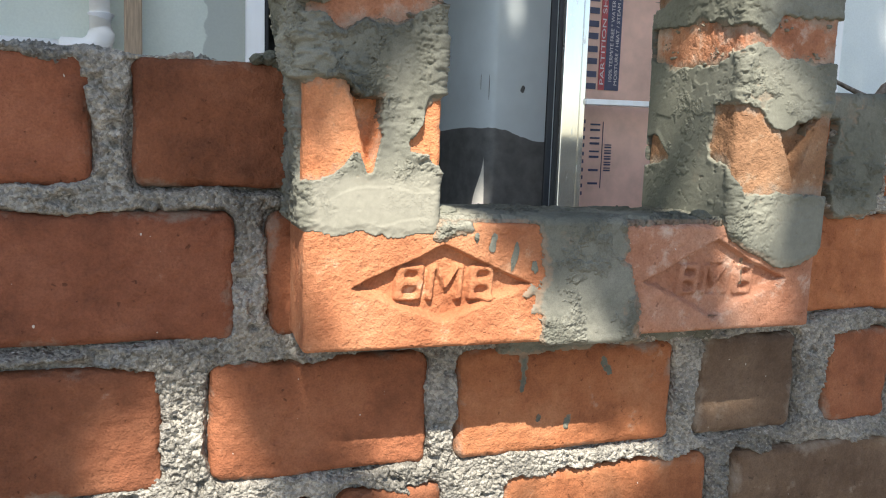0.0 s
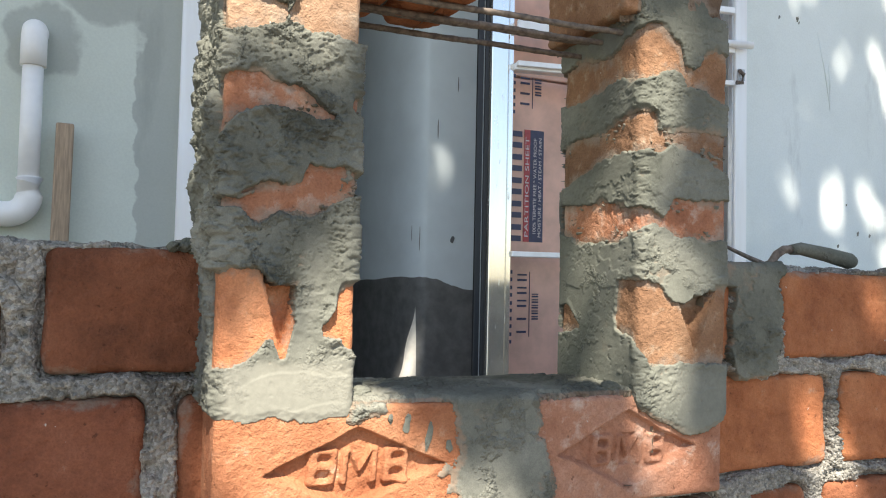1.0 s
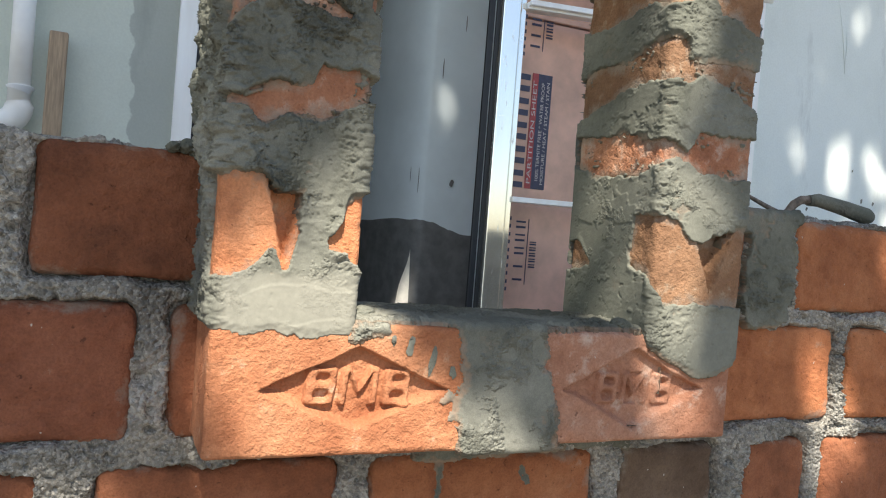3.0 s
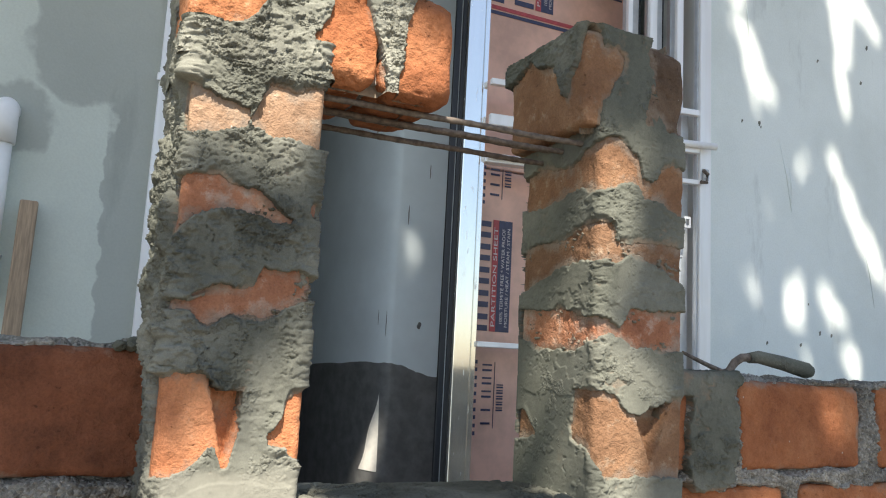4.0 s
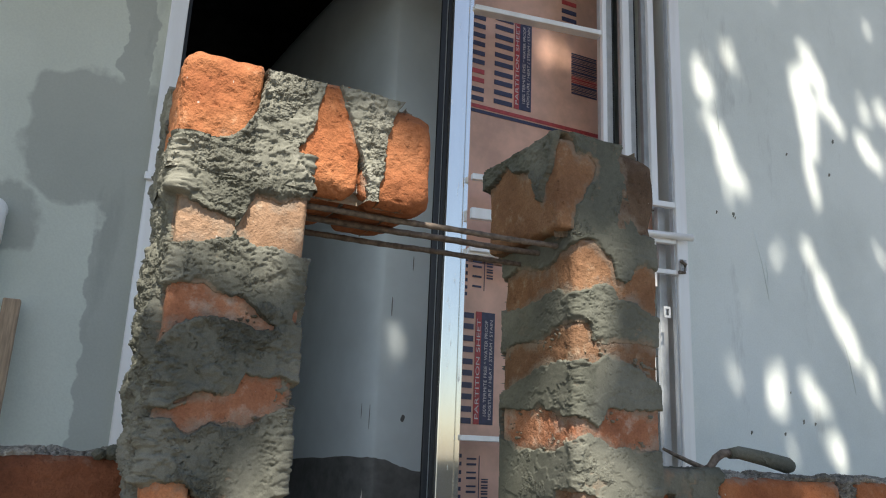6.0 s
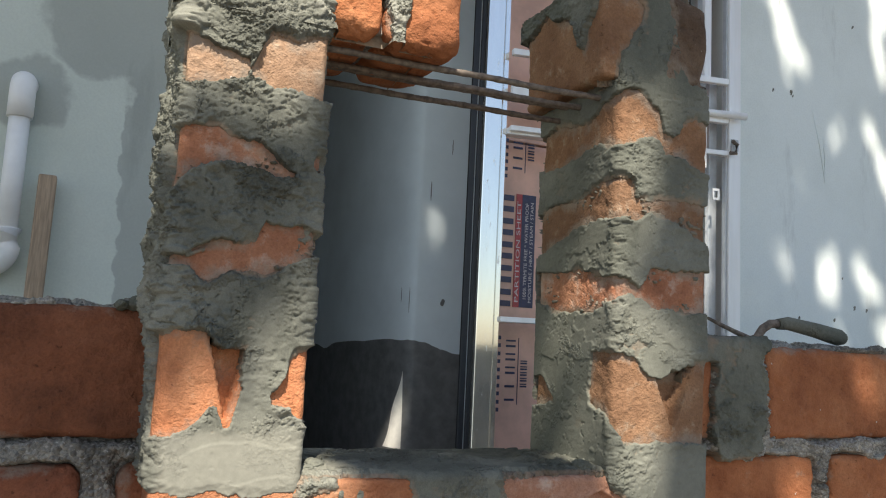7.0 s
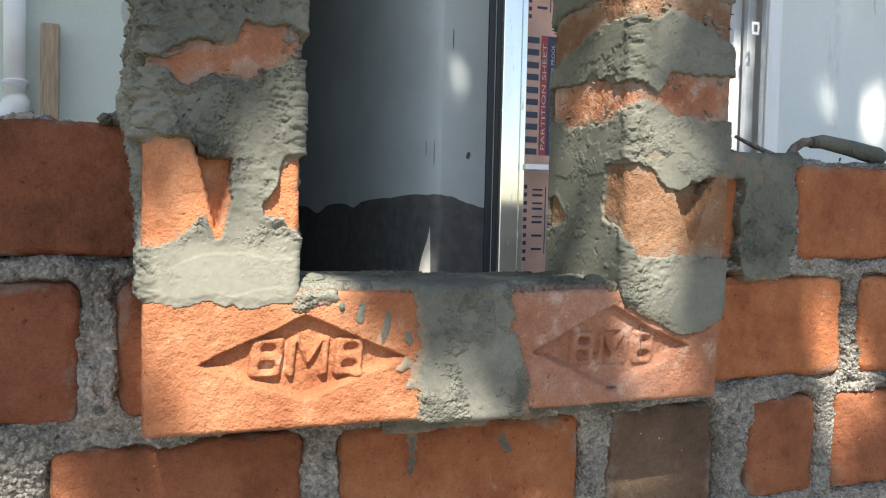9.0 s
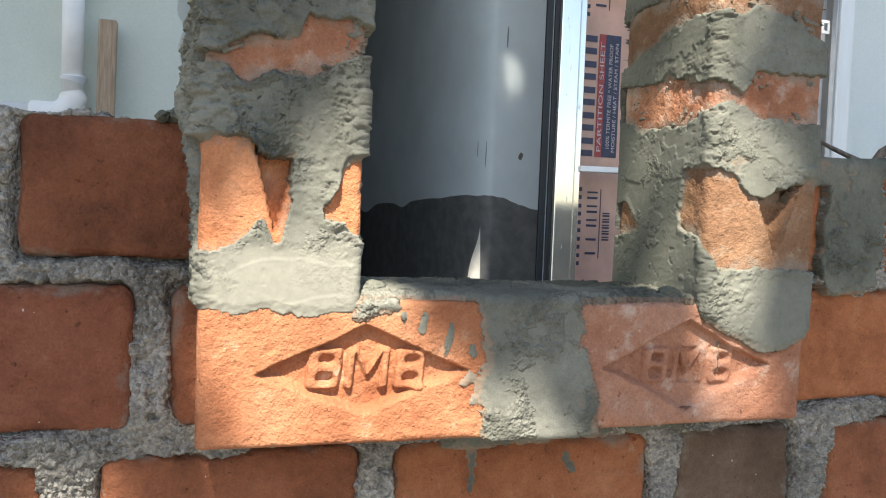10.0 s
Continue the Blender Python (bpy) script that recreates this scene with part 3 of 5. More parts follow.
def coat(bare, seed, thick=0.0026, ragged=0.012, low=-0.017, calm=None, bulge=None, rough=(), extra=None):
    """Height of a mortar coat that leaves the given patches of brick bare; rough: torn patches of it."""
    def edge_of(S, E, p):
        x, y, z = p[..., 0], p[..., 1], p[..., 2]
        sd = np.full_like(S, 1.0)
        for c in bare:
            sd = np.minimum(sd, c(S, E) if callable(c) else box_sd(S, E, *c))
        return sd + ragged * fbm(x, y, z, 0.05, 3, seed + 11, 0.6) + 0.75 * ragged * fbm(x, y, z, 0.010, 5, seed + 13, 0.78)

    def height(S, E, p):
        x, y, z = p[..., 0], p[..., 1], p[..., 2]
        sd = edge_of(S, E, p)
        feather = 0.0006 + 0.007 * smooth(0.10, 0.40, fbm(x, y, z, 0.03, 3, seed + 14))
        feather = np.maximum(feather, 0.007 * smooth(1.110, 1.098, z))
        edge = smooth(0.0, 1.0, sd / feather)
        torn = np.zeros_like(S)
        for c in rough:
            torn = np.maximum(torn, smooth(0.012, -0.012, box_sd(S, E, *c) + 0.012 * fbm(x, y, z, 0.03, 3, seed + 50)))
        torn = np.maximum(torn, 0.7 * smooth(0.012, 0.001, sd) * smooth(-0.1, 0.25, fbm(x, y, z, 0.04, 2, seed + 51)))
        torn = np.maximum(torn, 0.7 * smooth(0.22, 0.36, fbm(x, y, 1.2 * z, 0.05, 4, seed + 52)))
        still = calm(S, E) if calm else 0.0
        relief = relief_of(p, seed, torn, still)
        if bulge:
            relief = relief + bulge(S, E) * np.maximum(0, 0.2 + fbm(x, y, z, 0.026, 3, seed + 90, 0.5))
        if extra:
            relief = relief + extra(S, E + 0.0012 * fbm(x, y, z, 0.008, 3, seed + 95))
        lip = 0.0016 * smooth(0.0075, 0.0020, sd) * smooth(-0.05, 0.2, fbm(x, y, z, 0.028, 3, seed + 53)) * (1 - still)
        body = np.maximum(thick * (1 - 0.6 * still) + relief + lip, 0.0016)
        skin = 0.0004 + (body - 0.0004) * edge
        bits = 0.40 + 0.25 * fbm(x, y, z, 0.004, 2, seed + 97) - cells((x - y) / 0.0062 + fbm(x, y, z, 0.012, 2, seed + 98), z / 0.0050, seed + 99)
        bits = bits - 0.42 * smooth(0.36, 0.10, fbm(x, y, z, 0.016, 3, seed + 96)) - 0.5 * smooth(-0.006, -0.020, sd) - 0.8 * smooth(1.235, 1.222, z) - 0.8 * smooth(1.362, 1.372, z)
        under = np.where(bits > 0, 0.0006 + 0.004 * bits, low + (0.0004 - low) * smooth(-0.03, 0.0, bits))
        return np.where(sd > 0, skin, np.maximum(under, low + (0.0004 - low) * smooth(-0.0010, 0.0, sd)))
    height.edge = edge_of
    return height


def daub(me, skin, x0, x1, y0, start):
    """Smears of mortar on a brick near the edge of the coat; start is S at the near left arris."""
    co = np.empty(len(me.vertices) * 3, np.float32)
    me.vertices.foreach_get("co", co)
    x, y, z = co.reshape(-1, 3).astype(float).T
    ahead, west = y - y0, x - x0
    S = np.where(ahead < 0.005, start + west, np.where(west < (x1 - x0) / 2, start - ahead, start + (x1 - x0) + ahead))
    sd = skin.edge(S, z, np.stack([x, y, z], -1))
    near = me.attributes.new("mortar_near", "FLOAT", "POINT")
    near.data.foreach_set("value", smooth(-0.013, 0.0, sd).astype(np.float32))
    return me


# ---- parapet wall of bricks on edge ----
WALL_Y, WALL_TOP = 0.073, 1.224
parapet = tagged(new("parapet_wall"), "rough unplastered red brick parapet with thick grey mortar joints", "wall", kind="structure")
COURSES = [
    (1.121, 1.220, [(-0.63, -0.405), (-0.376, -0.147), (-0.119, 0.06), (0.44, 0.552), (0.622, 0.823), (0.85, 1.075)]),
    (0.999, 1.103, [(-0.53, -0.30), (-0.273, -0.043), (-0.019, 0.05), (0.43, 0.695), (0.717, 0.945)]),
    (0.876, 0.979, [(-0.355, -0.099), (-0.063, 0.124), (0.152, 0.378), (0.41, 0.532), (0.573, 0.662), (0.686, 0.91)]),
    (0.752, 0.856, [(-0.45, -0.22), (-0.19, 0.02), (0.044, 0.14), (0.20, 0.43), (0.46, 0.69), (0.72, 0.95)]),
]
WALL_BRICKS = [(x0, x1, z0, z1) for z0, z1, row in COURSES for x0, x1 in row]


def joint(seed):
    def height(S, E, p):
        x, y, z = p[..., 0], p[..., 1], p[..., 2]
        sd = np.full_like(x, 1.0)
        for x0, x1, z0, z1 in WALL_BRICKS:
            sd = np.minimum(sd, box_sd(x, z, (x0 + x1) / 2, (z0 + z1) / 2, (x1 - x0) / 2, (z1 - z0) / 2, 0, 0.012))
        warp = 0.0105 * fbm(x, y, z, 0.055, 2, seed) + 0.0090 * fbm(x, y, z, 0.020, 5, seed + 2, 0.68)
        sd = sd + warp
        on = smooth(-0.0030, 0.0026, sd)
        v = z - y
        wob, wob2 = 1.3 * fbm(x, y, z, 0.013, 3, seed + 3), 1.3 * fbm(x, y, z, 0.013, 3, seed + 33)
        crumbs = 0.8 * (0.6 - cells(x / 0.0058 + wob, v / 0.0052 + wob2, seed + 7)) + 0.7 * (0.55 - cells(x / 0.0030 + wob2, v / 0.0028 + wob, seed + 8)) + 0.3 * fbm(x, y, z, 0.0025, 1, seed + 9)
        loose = smooth(-0.25, 0.2, fbm(x, y, z, 0.045, 2, seed + 12))
        holes = smooth(0.45, 0.7, vnoise(x / 0.010, y / 0.010, z / 0.008, seed + 15))
        slump = 0.0060 * fbm(x, y, z, 0.035, 2, seed + 4)
        gap = smooth(0.004, 0.0, np.abs(sd)) * smooth(0.0, 0.3, fbm(x, y, z, 0.06, 2, seed + 16))
        return -0.014 + on * (0.0135 + slump + (0.0026 + 0.0038 * loose) * crumbs * (1 - 0.5 * smooth(0.076, 0.09, y)) - 0.006 * holes - 0.006 * gap)
    return height


for lo, hi, top in ((-0.62, 0.03, WALL_TOP), (0.03, 0.45, 1.003), (0.45, 1.06, WALL_TOP)):
    me = shell("mortar_joints", [(0.15, top), (WALL_Y, top), (WALL_Y, 0.74)], lo, hi, joint(3), False, 0.008, 0.0014)
    place("mortar_joints", me, MORTAR_DRY, parapet)
bm = bmesh.new()
block(bm, -4, 0.03, WALL_Y + 0.02, 0.15, 0, WALL_TOP - 0.012)
block(bm, 0.03, 0.45, WALL_Y + 0.02, 0.15, 0, 0.99)
block(bm, 0.45, 4, WALL_Y + 0.02, 0.15, 0, WALL_TOP - 0.012)
part("wall_core", bm, MORTAR_DRY, parapet)
for k, (x0, x1, z0, z1) in enumerate(WALL_BRICKS):
    odd = 0.410 < x0 + 0.001 < 0.412 or (z1 < 0.86 and x0 > 0.45)
    me = brick_mesh("brick", x0, x1, WALL_Y + 0.0015 * math.sin(k * 2.3), 0.14, z0, z1, 100 + 7 * k, 0.0025, 0.010, 0.0015)
    co = np.empty(len(me.vertices) * 3, np.float32)
    me.vertices.foreach_get("co", co)
    bx, by, bz = co.reshape(-1, 3).astype(float).T
    rim = box_sd(bx, bz, (x0 + x1) / 2, (z0 + z1) / 2, (x1 - x0) / 2, (z1 - z0) / 2, 0, 0.012) + 0.010 * fbm(bx, by, bz, 0.04, 3, 40 + k)
    near = me.attributes.new("mortar_near", "FLOAT", "POINT")
    near.data.foreach_set("value", smooth(-0.016, 0.0, rim).astype(np.float32))
    bright = (z1 < 0.99 and 0.1 < x0 < 0.3) or (0.9 < z0 < 1.05 and x0 > 0.4) or (z0 > 1.1 and x0 > 0.4)
    place("brick", me, BRICK_BROWN if odd else BRICK_DARK if x1 < 0 and z0 > 0.99 else BRICK_WARM if bright else BRICK_RED, parapet)



def dabs(*boxes):
    """Fresh mortar only inside the given patches; S from the top edge down, E is x."""
    def bare(S, E):
        return -np.minimum.reduce([box_sd(E, S, *b) for b in boxes])
    return bare


me = shell("mortar_dab", [(0.15, 1.226), (0.070, 1.226), (0.070, 1.085)], 0.50, 0.66, coat([dabs((0.582, 0.135, 0.033, 0.070, 4, 0.02), (0.545, 0.085, 0.03, 0.018, 0), (0.585, 0.06, 0.04, 0.03))], 63, 0.002, 0.009), False, 0.008, 0.0011)
place("mortar_dab", me, MORTAR_FRESH, parapet)
me = shell("mortar_dab", [(0.0725, 0.998), (0.0725, 0.87)], 0.10, 0.45, coat([dabs((0.214, 0.045, 0.004, 0.018, 3), (0.300, 0.040, 0.006, 0.014, -25), (0.232, 0.088, 0.004, 0.006, 30), (0.262, 0.092, 0.004, 0.008, 10), (0.087, 0.09, 0.006, 0.007), (0.237, 0.012, 0.05, 0.012), (0.36, 0.01, 0.06, 0.010))], 65, 0.0022, 0.006), False, 0.004, 0.0012)
place("mortar_dab", me, MORTAR_FRESH, parapet)


def lump(name, x, y, z, rx, ry, rz, seed, mat, parent):
    """A crumbly lump of mortar."""
    bm = bmesh.new()
    bmesh.ops.create_icosphere(bm, subdivisions=4, radius=1.0)
    co = np.array([v.co for v in bm.verts])
    r = 1 + 0.45 * fbm(co[:, 0], co[:, 1], co[:, 2], 0.9, 4, seed, 0.6) - 0.25 * np.abs(fbm(co[:, 0], co[:, 1], co[:, 2], 0.35, 3, seed + 4))
    for v, k in zip(bm.verts, r):
        v.co = (x + v.co.x * rx * k, y + v.co.y * ry * k, z + v.co.z * rz * k)
    return part(name, bm, mat, parent)


for k, (x, z, rx, rz) in enumerate(((-0.026, 1.2225, 0.006, 0.005), (-0.015, 1.2235, 0.0085, 0.006), (-0.008, 1.220, 0.006, 0.007), (0.004, 1.208, 0.008, 0.014))):
    lump("mortar_lump", x, 0.074, z, rx, 0.010, rz, 300 + 9 * k, MORTAR_FRESH, parapet)

# ---- projecting brick frame: sill, two pillars, lintel ----
frame_thing = tagged(new("brick_frame"), "unfinished projecting brick window frame daubed with fresh mortar", "brick frame")


# sill of two stamped bricks on edge; S runs over the top from back to front, then down the face; E is x
def sill_bare(S, E):
    z = 1.100 - (S - 0.14)
    patch = np.minimum(box_sd(E, z, 0.233, 1.072, 0.039, 0.045, 0, 0.015), box_sd(E, z, 0.240, 1.020, 0.046, 0.045, 12, 0.015))
    for dab in ((0.184, 1.045, 0.008, 0.004, 30), (0.1895, 1.036, 0.003, 0.009, 5), (0.118, 1.096, 0.016, 0.006, 8)):
        patch = np.minimum(patch, box_sd(E, z, *dab))
    return np.maximum(0.135 - S, -patch)


me = shell("sill", [(0.14, 1.099), (0.0, 1.1025), (0.0, 1.001), (0.05, 1.001)], 0.002, 0.473, coat([sill_bare], 21, 0.0046, 0.010, calm=lambda S, E: 0.9 * smooth(0.12, 0.15, S), rough=[(0.06, 0.15, 0.05, 0.12), (0.235, 0.24, 0.012, 0.03), (0.06, 0.36, 0.06, 0.05)]), False, 0.004, 0.0011)
sill = place("sill", me, MORTAR_DRYING, frame_thing, "fresh grey mortar bed over stamped orange bricks")
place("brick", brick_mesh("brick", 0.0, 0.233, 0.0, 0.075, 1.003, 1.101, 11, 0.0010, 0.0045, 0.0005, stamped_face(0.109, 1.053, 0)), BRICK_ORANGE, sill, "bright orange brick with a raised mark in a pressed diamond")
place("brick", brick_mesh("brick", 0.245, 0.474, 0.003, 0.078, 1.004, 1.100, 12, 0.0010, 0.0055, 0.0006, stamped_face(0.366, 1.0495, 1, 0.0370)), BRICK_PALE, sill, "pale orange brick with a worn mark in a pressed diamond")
bm = bmesh.new()
block(bm, 0.004, 0.47, 0.07, 0.135, 1.0, 1.090)
part("backing", bm, MORTAR_DRY, sill)

for x, z, w, h, turn in ((0.149, 1.086, 0.0030, 0.0075, 8), (0.168, 1.075, 0.0028, 0.0105, 10), (0.186, 1.066, 0.0030, 0.0050, -6), (0.135, 1.090, 0.0020, 0.0040, 0)):
    bm = bmesh.new()
    bmesh.ops.create_icosphere(bm, subdivisions=3, radius=1.0)
    for v in bm.verts:
        ragged = 1 + 0.4 * noise.noise(Vector((v.co.x * 1.7, v.co.z * 1.7, x * 90)))
        v.co = (v.co.x * w * ragged, 0.0006 * v.co.y, v.co.z * h * ragged)
    bmesh.ops.transform(bm, matrix=pose(x, -0.0003, z, 0, turn, 0), verts=bm.verts)
    part("mortar_smear", bm, MORTAR_FRESH, sill)
for k, (x, y, r) in enumerate(((0.112, 0.020, 0.006), (0.121, 0.035, 0.008), (0.135, 0.055, 0.005), (0.118, 0.075, 0.007), (0.150, 0.085, 0.004), (0.196, 0.070, 0.004), (0.245, 0.060, 0.005), (0.29, 0.045, 0.004), (0.333, 0.030, 0.006), (0.352, 0.016, 0.007), (0.108, 0.052, 0.009), (0.165, 0.030, 0.003))):
    lump("mortar_crumb", x, y, 1.104 + 0.3 * r, 1.3 * r, r, 0.7 * r, 400 + 9 * k, MORTAR_FRESH, sill)

# left pillar; S: outer side 0 to 0.12, front 0.12 to 0.223, inner side on to 0.353
left_low = band((0.108, 1.198, 1.134), (0.119, 1.199, 1.134), (0.139, 1.203, 1.138), (0.147, 1.204, 1.147), (0.153, 1.196, 1.155), (0.158, 1.194, 1.155), (0.164, 1.193, 1.140), (0.168, 1.193, 1.142), (0.174, 1.193, 1.165))
left_corner = band((0.198, 1.162, 1.158), (0.204, 1.172, 1.157), (0.209, 1.189, 1.157), (0.213, 1.193, 1.150), (0.224, 1.197, 1.141), (0.25, 1.2, 1.15))
left_second = band((0.116, 1.254, 1.251), (0.127, 1.258, 1.251), (0.142, 1.269, 1.244), (0.152, 1.273, 1.246), (0.167, 1.269, 1.251), (0.177, 1.271, 1.251), (0.182, 1.288, 1.249), (0.196, 1.286, 1.251), (0.208, 1.286, 1.258), (0.226, 1.281, 1.263), (0.25, 1.275, 1.268))
left_third = band((0.110, 1.343, 1.305), (0.120, 1.346, 1.311), (0.127, 1.349, 1.321), (0.145, 1.351, 1.328), (0.155, 1.345, 1.330), (0.174, 1.344, 1.327), (0.188, 1.332, 1.323), (0.202, 1.326, 1.321))
left_patch = (0.223, 1.334, 0.008, 0.006)
left_fourth = band((0.110, 1.421, 1.383), (0.119, 1.419, 1.385), (0.14, 1.408, 1.389), (0.161, 1.407, 1.393))
left_fifth = band((0.165, 1.400, 1.395), (0.171, 1.419, 1.394), (0.177, 1.429, 1.393), (0.195, 1.423, 1.391), (0.213, 1.428, 1.387), (0.24, 1.434, 1.386))
left_foot = lambda S, E: E - np.interp(S, (0.10, 0.123, 0.143, 0.161, 0.18, 0.219, 0.232), (1.093, 1.093, 1.088, 1.093, 1.09, 1.094, 1.09))
LEFT_BARE = [left_low, left_corner, left_second, left_third, left_patch, left_fourth, left_fifth, left_foot]
LEFT_ROUGH = [(0.150, 1.392, 0.05, 0.020), (0.128, 1.24, 0.012, 0.06), (0.205, 1.235, 0.015, 0.035), (0.165, 1.365, 0.055, 0.016), (0.175, 1.312, 0.05, 0.012, -12), (0.175, 1.46, 0.07, 0.035), (0.216, 1.35, 0.010, 0.03), (0.06, 1.28, 0.075, 0.2), (0.135, 1.215, 0.012, 0.008)]


def left_lips(S, E):
    """Trowel lips in the smooth foot of the coat."""
    out = 0.0
    for s, z in (((0.128, 0.130, 0.142, 0.157, 0.187, 0.20), (1.104, 1.114, 1.121, 1.127, 1.128, 1.124)), ((0.150, 0.176, 0.195, 0.23), (1.097, 1.098, 1.103, 1.105))):
        d = E - np.interp(S, s, z)
        on = smooth(s[0] - 0.002, s[0] + 0.002, S) * smooth(s[-1] + 0.02, s[-1], S)
        out = out + 0.10 * on * (0.0013 * smooth(0.0012, -0.0004, d) * smooth(-0.03, -0.008, d) + 0.0011 * np.exp(-(d / 0.0011) ** 2) - 0.0008 * np.exp(-((d - 0.0022) / 0.0009) ** 2))
    return out


def left_still(S, E):
    return np.maximum(0.95 * smooth(1.150, 1.128, E) * smooth(0.11, 0.13, S), 0.55 * smooth(0.010, -0.006, box_sd(S, E, 0.183, 1.185, 0.012, 0.05, -8)))


skin = coat(LEFT_BARE, 31, 0.0040, 0.0050, -0.024, calm=left_still, bulge=lambda S, E: 0.013 * smooth(0.135, 0.11, S) * smooth(1.17, 1.23, E), rough=LEFT_ROUGH, extra=left_lips)
me = shell("pillar", [(0.0, 0.12), (0.0, 0.0), (0.103, 0.0), (0.103, 0.13)], 1.078, 1.472, skin, step=0.00085, still=left_still)
pillar = place("pillar", me, MORTAR_DRYING, frame_thing, "brick pillar under ragged grey mortar")
for k, (z0, z1, mat, frog) in enumerate(((1.104, 1.226, BRICK_ORANGE, upright_frog(0.047, 1.219, 0.019)), (1.236, 1.294, BRICK_DAUBED, None), (1.300, 1.356, BRICK_DAUBED, None), (1.372, 1.442, BRICK_SANDY, None))):
    me = brick_mesh("brick", 0.0, 0.103, 0.0, 0.125, z0, z1, 50 + k, 0.002, 0.006, 0.0009, frog)
    place("brick", daub(me, skin, 0.0, 0.103, 0.0, 0.12), mat, pillar)

# right pillar; S: inner side 0 to 0.135, front 0.135 to 0.237, outer side on
right_fourth = band((0.0, 1.425, 1.390), (0.014, 1.425, 1.391), (0.03, 1.432, 1.390), (0.09, 1.422, 1.394), (0.108, 1.432, 1.397), (0.135, 1.440, 1.389), (0.15, 1.443, 1.396), (0.165, 1.436, 1.402), (0.176, 1.429, 1.400), (0.182, 1.41, 1.389), (0.193, 1.405, 1.387), (0.205, 1.416, 1.387), (0.218, 1.426, 1.380), (0.27, 1.424, 1.370))
right_third = band((0.0, 1.342, 1.299), (0.03, 1.348, 1.309), (0.068, 1.346, 1.322), (0.098, 1.358, 1.325), (0.135, 1.361, 1.325), (0.147, 1.360, 1.326), (0.152, 1.341, 1.327), (0.17, 1.340, 1.335), (0.184, 1.344, 1.333), (0.205, 1.346, 1.322), (0.237, 1.349, 1.305), (0.27, 1.349, 1.300))
right_second = band((0.0, 1.283, 1.252), (0.058, 1.278, 1.245), (0.10, 1.275, 1.240), (0.13, 1.270, 1.249), (0.146, 1.270, 1.255), (0.158, 1.264, 1.251), (0.169, 1.281, 1.246), (0.205, 1.281, 1.244), (0.27, 1.282, 1.247))
right_low = band((0.099, 1.172, 1.160), (0.104, 1.205, 1.157), (0.125, 1.203, 1.150), (0.141, 1.206, 1.130), (0.152, 1.202, 1.130), (0.169, 1.184, 1.130), (0.184, 1.184, 1.130), (0.193, 1.193, 1.128), (0.213, 1.197, 1.127), (0.229, 1.198, 1.123), (0.27, 1.180, 1.125))
right_deep = band((0.0, 1.178, 1.147), (0.019, 1.178, 1.148), (0.042, 1.160, 1.152))
right_foot = lambda S, E: E - np.interp(S, (0.12, 0.141, 0.157, 0.186, 0.204, 0.228, 0.25), (1.097, 1.083, 1.075, 1.062, 1.061, 1.072, 1.085))
RIGHT_BARE = [right_fourth, right_third, right_second, right_low, right_deep, right_foot]
RIGHT_ROUGH = [(0.135, 1.30, 0.010, 0.14), (0.20, 1.297, 0.03, 0.006), (0.225, 1.215, 0.012, 0.014), (0.16, 1.120, 0.02, 0.03), (0.09, 1.375, 0.06, 0.012, 14), (0.165, 1.378, 0.022, 0.028), (0.22, 1.362, 0.02, 0.010), (0.145, 1.112, 0.010, 0.022), (0.04, 1.288, 0.04, 0.006), (0.125, 1.285, 0.03, 0.008)]
def right_still(S, E):
    return 0.58 + 0.25 * smooth(0.165, 0.19, S) * smooth(1.13, 1.11, E) - 0.4 * smooth(0.018, 0.004, np.abs(S - 0.140))


skin = coat(RIGHT_BARE, 37, 0.0038, 0.0055, -0.022, calm=right_still, rough=RIGHT_ROUGH)
me = shell("pillar", [(0.373, 0.135), (0.373, 0.0), (0.475, 0.0), (0.475, 0.12)], 1.045, 1.452, skin, step=0.00085, still=right_still)
pillar = place("pillar", me, MORTAR_FRESH, frame_thing, "brick pillar under ragged grey mortar")
for k, (z0, z1, mat, frog) in enumerate(((1.104, 1.226, BRICK_TAN, upright_frog(0.437, 1.214)), (1.236, 1.290, BRICK_DAUBED, None), (1.296, 1.364, BRICK_TAN, None), (1.368, 1.448, BRICK_TAN, None))):
    me = brick_mesh("brick", 0.373, 0.475, 0.0, 0.135, z0, z1, 70 + k, 0.002, 0.008, 0.0011, frog)
    place("brick", daub(me, skin, 0.373, 0.475, 0.0, 0.135), mat, pillar)

# lintel of bricks on edge; S: outer side 0 to 0.115, front 0.115 to 0.339
LINTEL_BARE = [
    band((0.04, 1.58, 1.475), (0.115, 1.58, 1.468), (0.125, 1.58, 1.467), (0.15, 1.58, 1.476), (0.162, 1.58, 1.484), (0.173, 1.58, 1.508), (0.178, 1.58, 1.535)),
    band((0.212, 1.474, 1.466), (0.219, 1.488, 1.463), (0.2234, 1.514, 1.455), (0.2277, 1.540, 1.449), (0.232, 1.556, 1.42), (0.239, 1.545, 1.42), (0.2463, 1.522, 1.42), (0.2534, 1.508, 1.42), (0.2606, 1.490, 1.42), (0.2657, 1.477, 1.43), (0.269, 1.465, 1.44)),
    band((0.284, 1.480, 1.43), (0.288, 1.505, 1.42), (0.293, 1.524, 1.42), (0.306, 1.55, 1.42), (0.46, 1.58, 1.42)),
]
skin = coat(LINTEL_BARE, 31, 0.0042, 0.0065, rough=[(0.268, 1.515, 0.035, 0.03), (0.19, 1.50, 0.035, 0.05), (0.275, 1.465, 0.015, 0.03), (0.14, 1.452, 0.05, 0.015)])
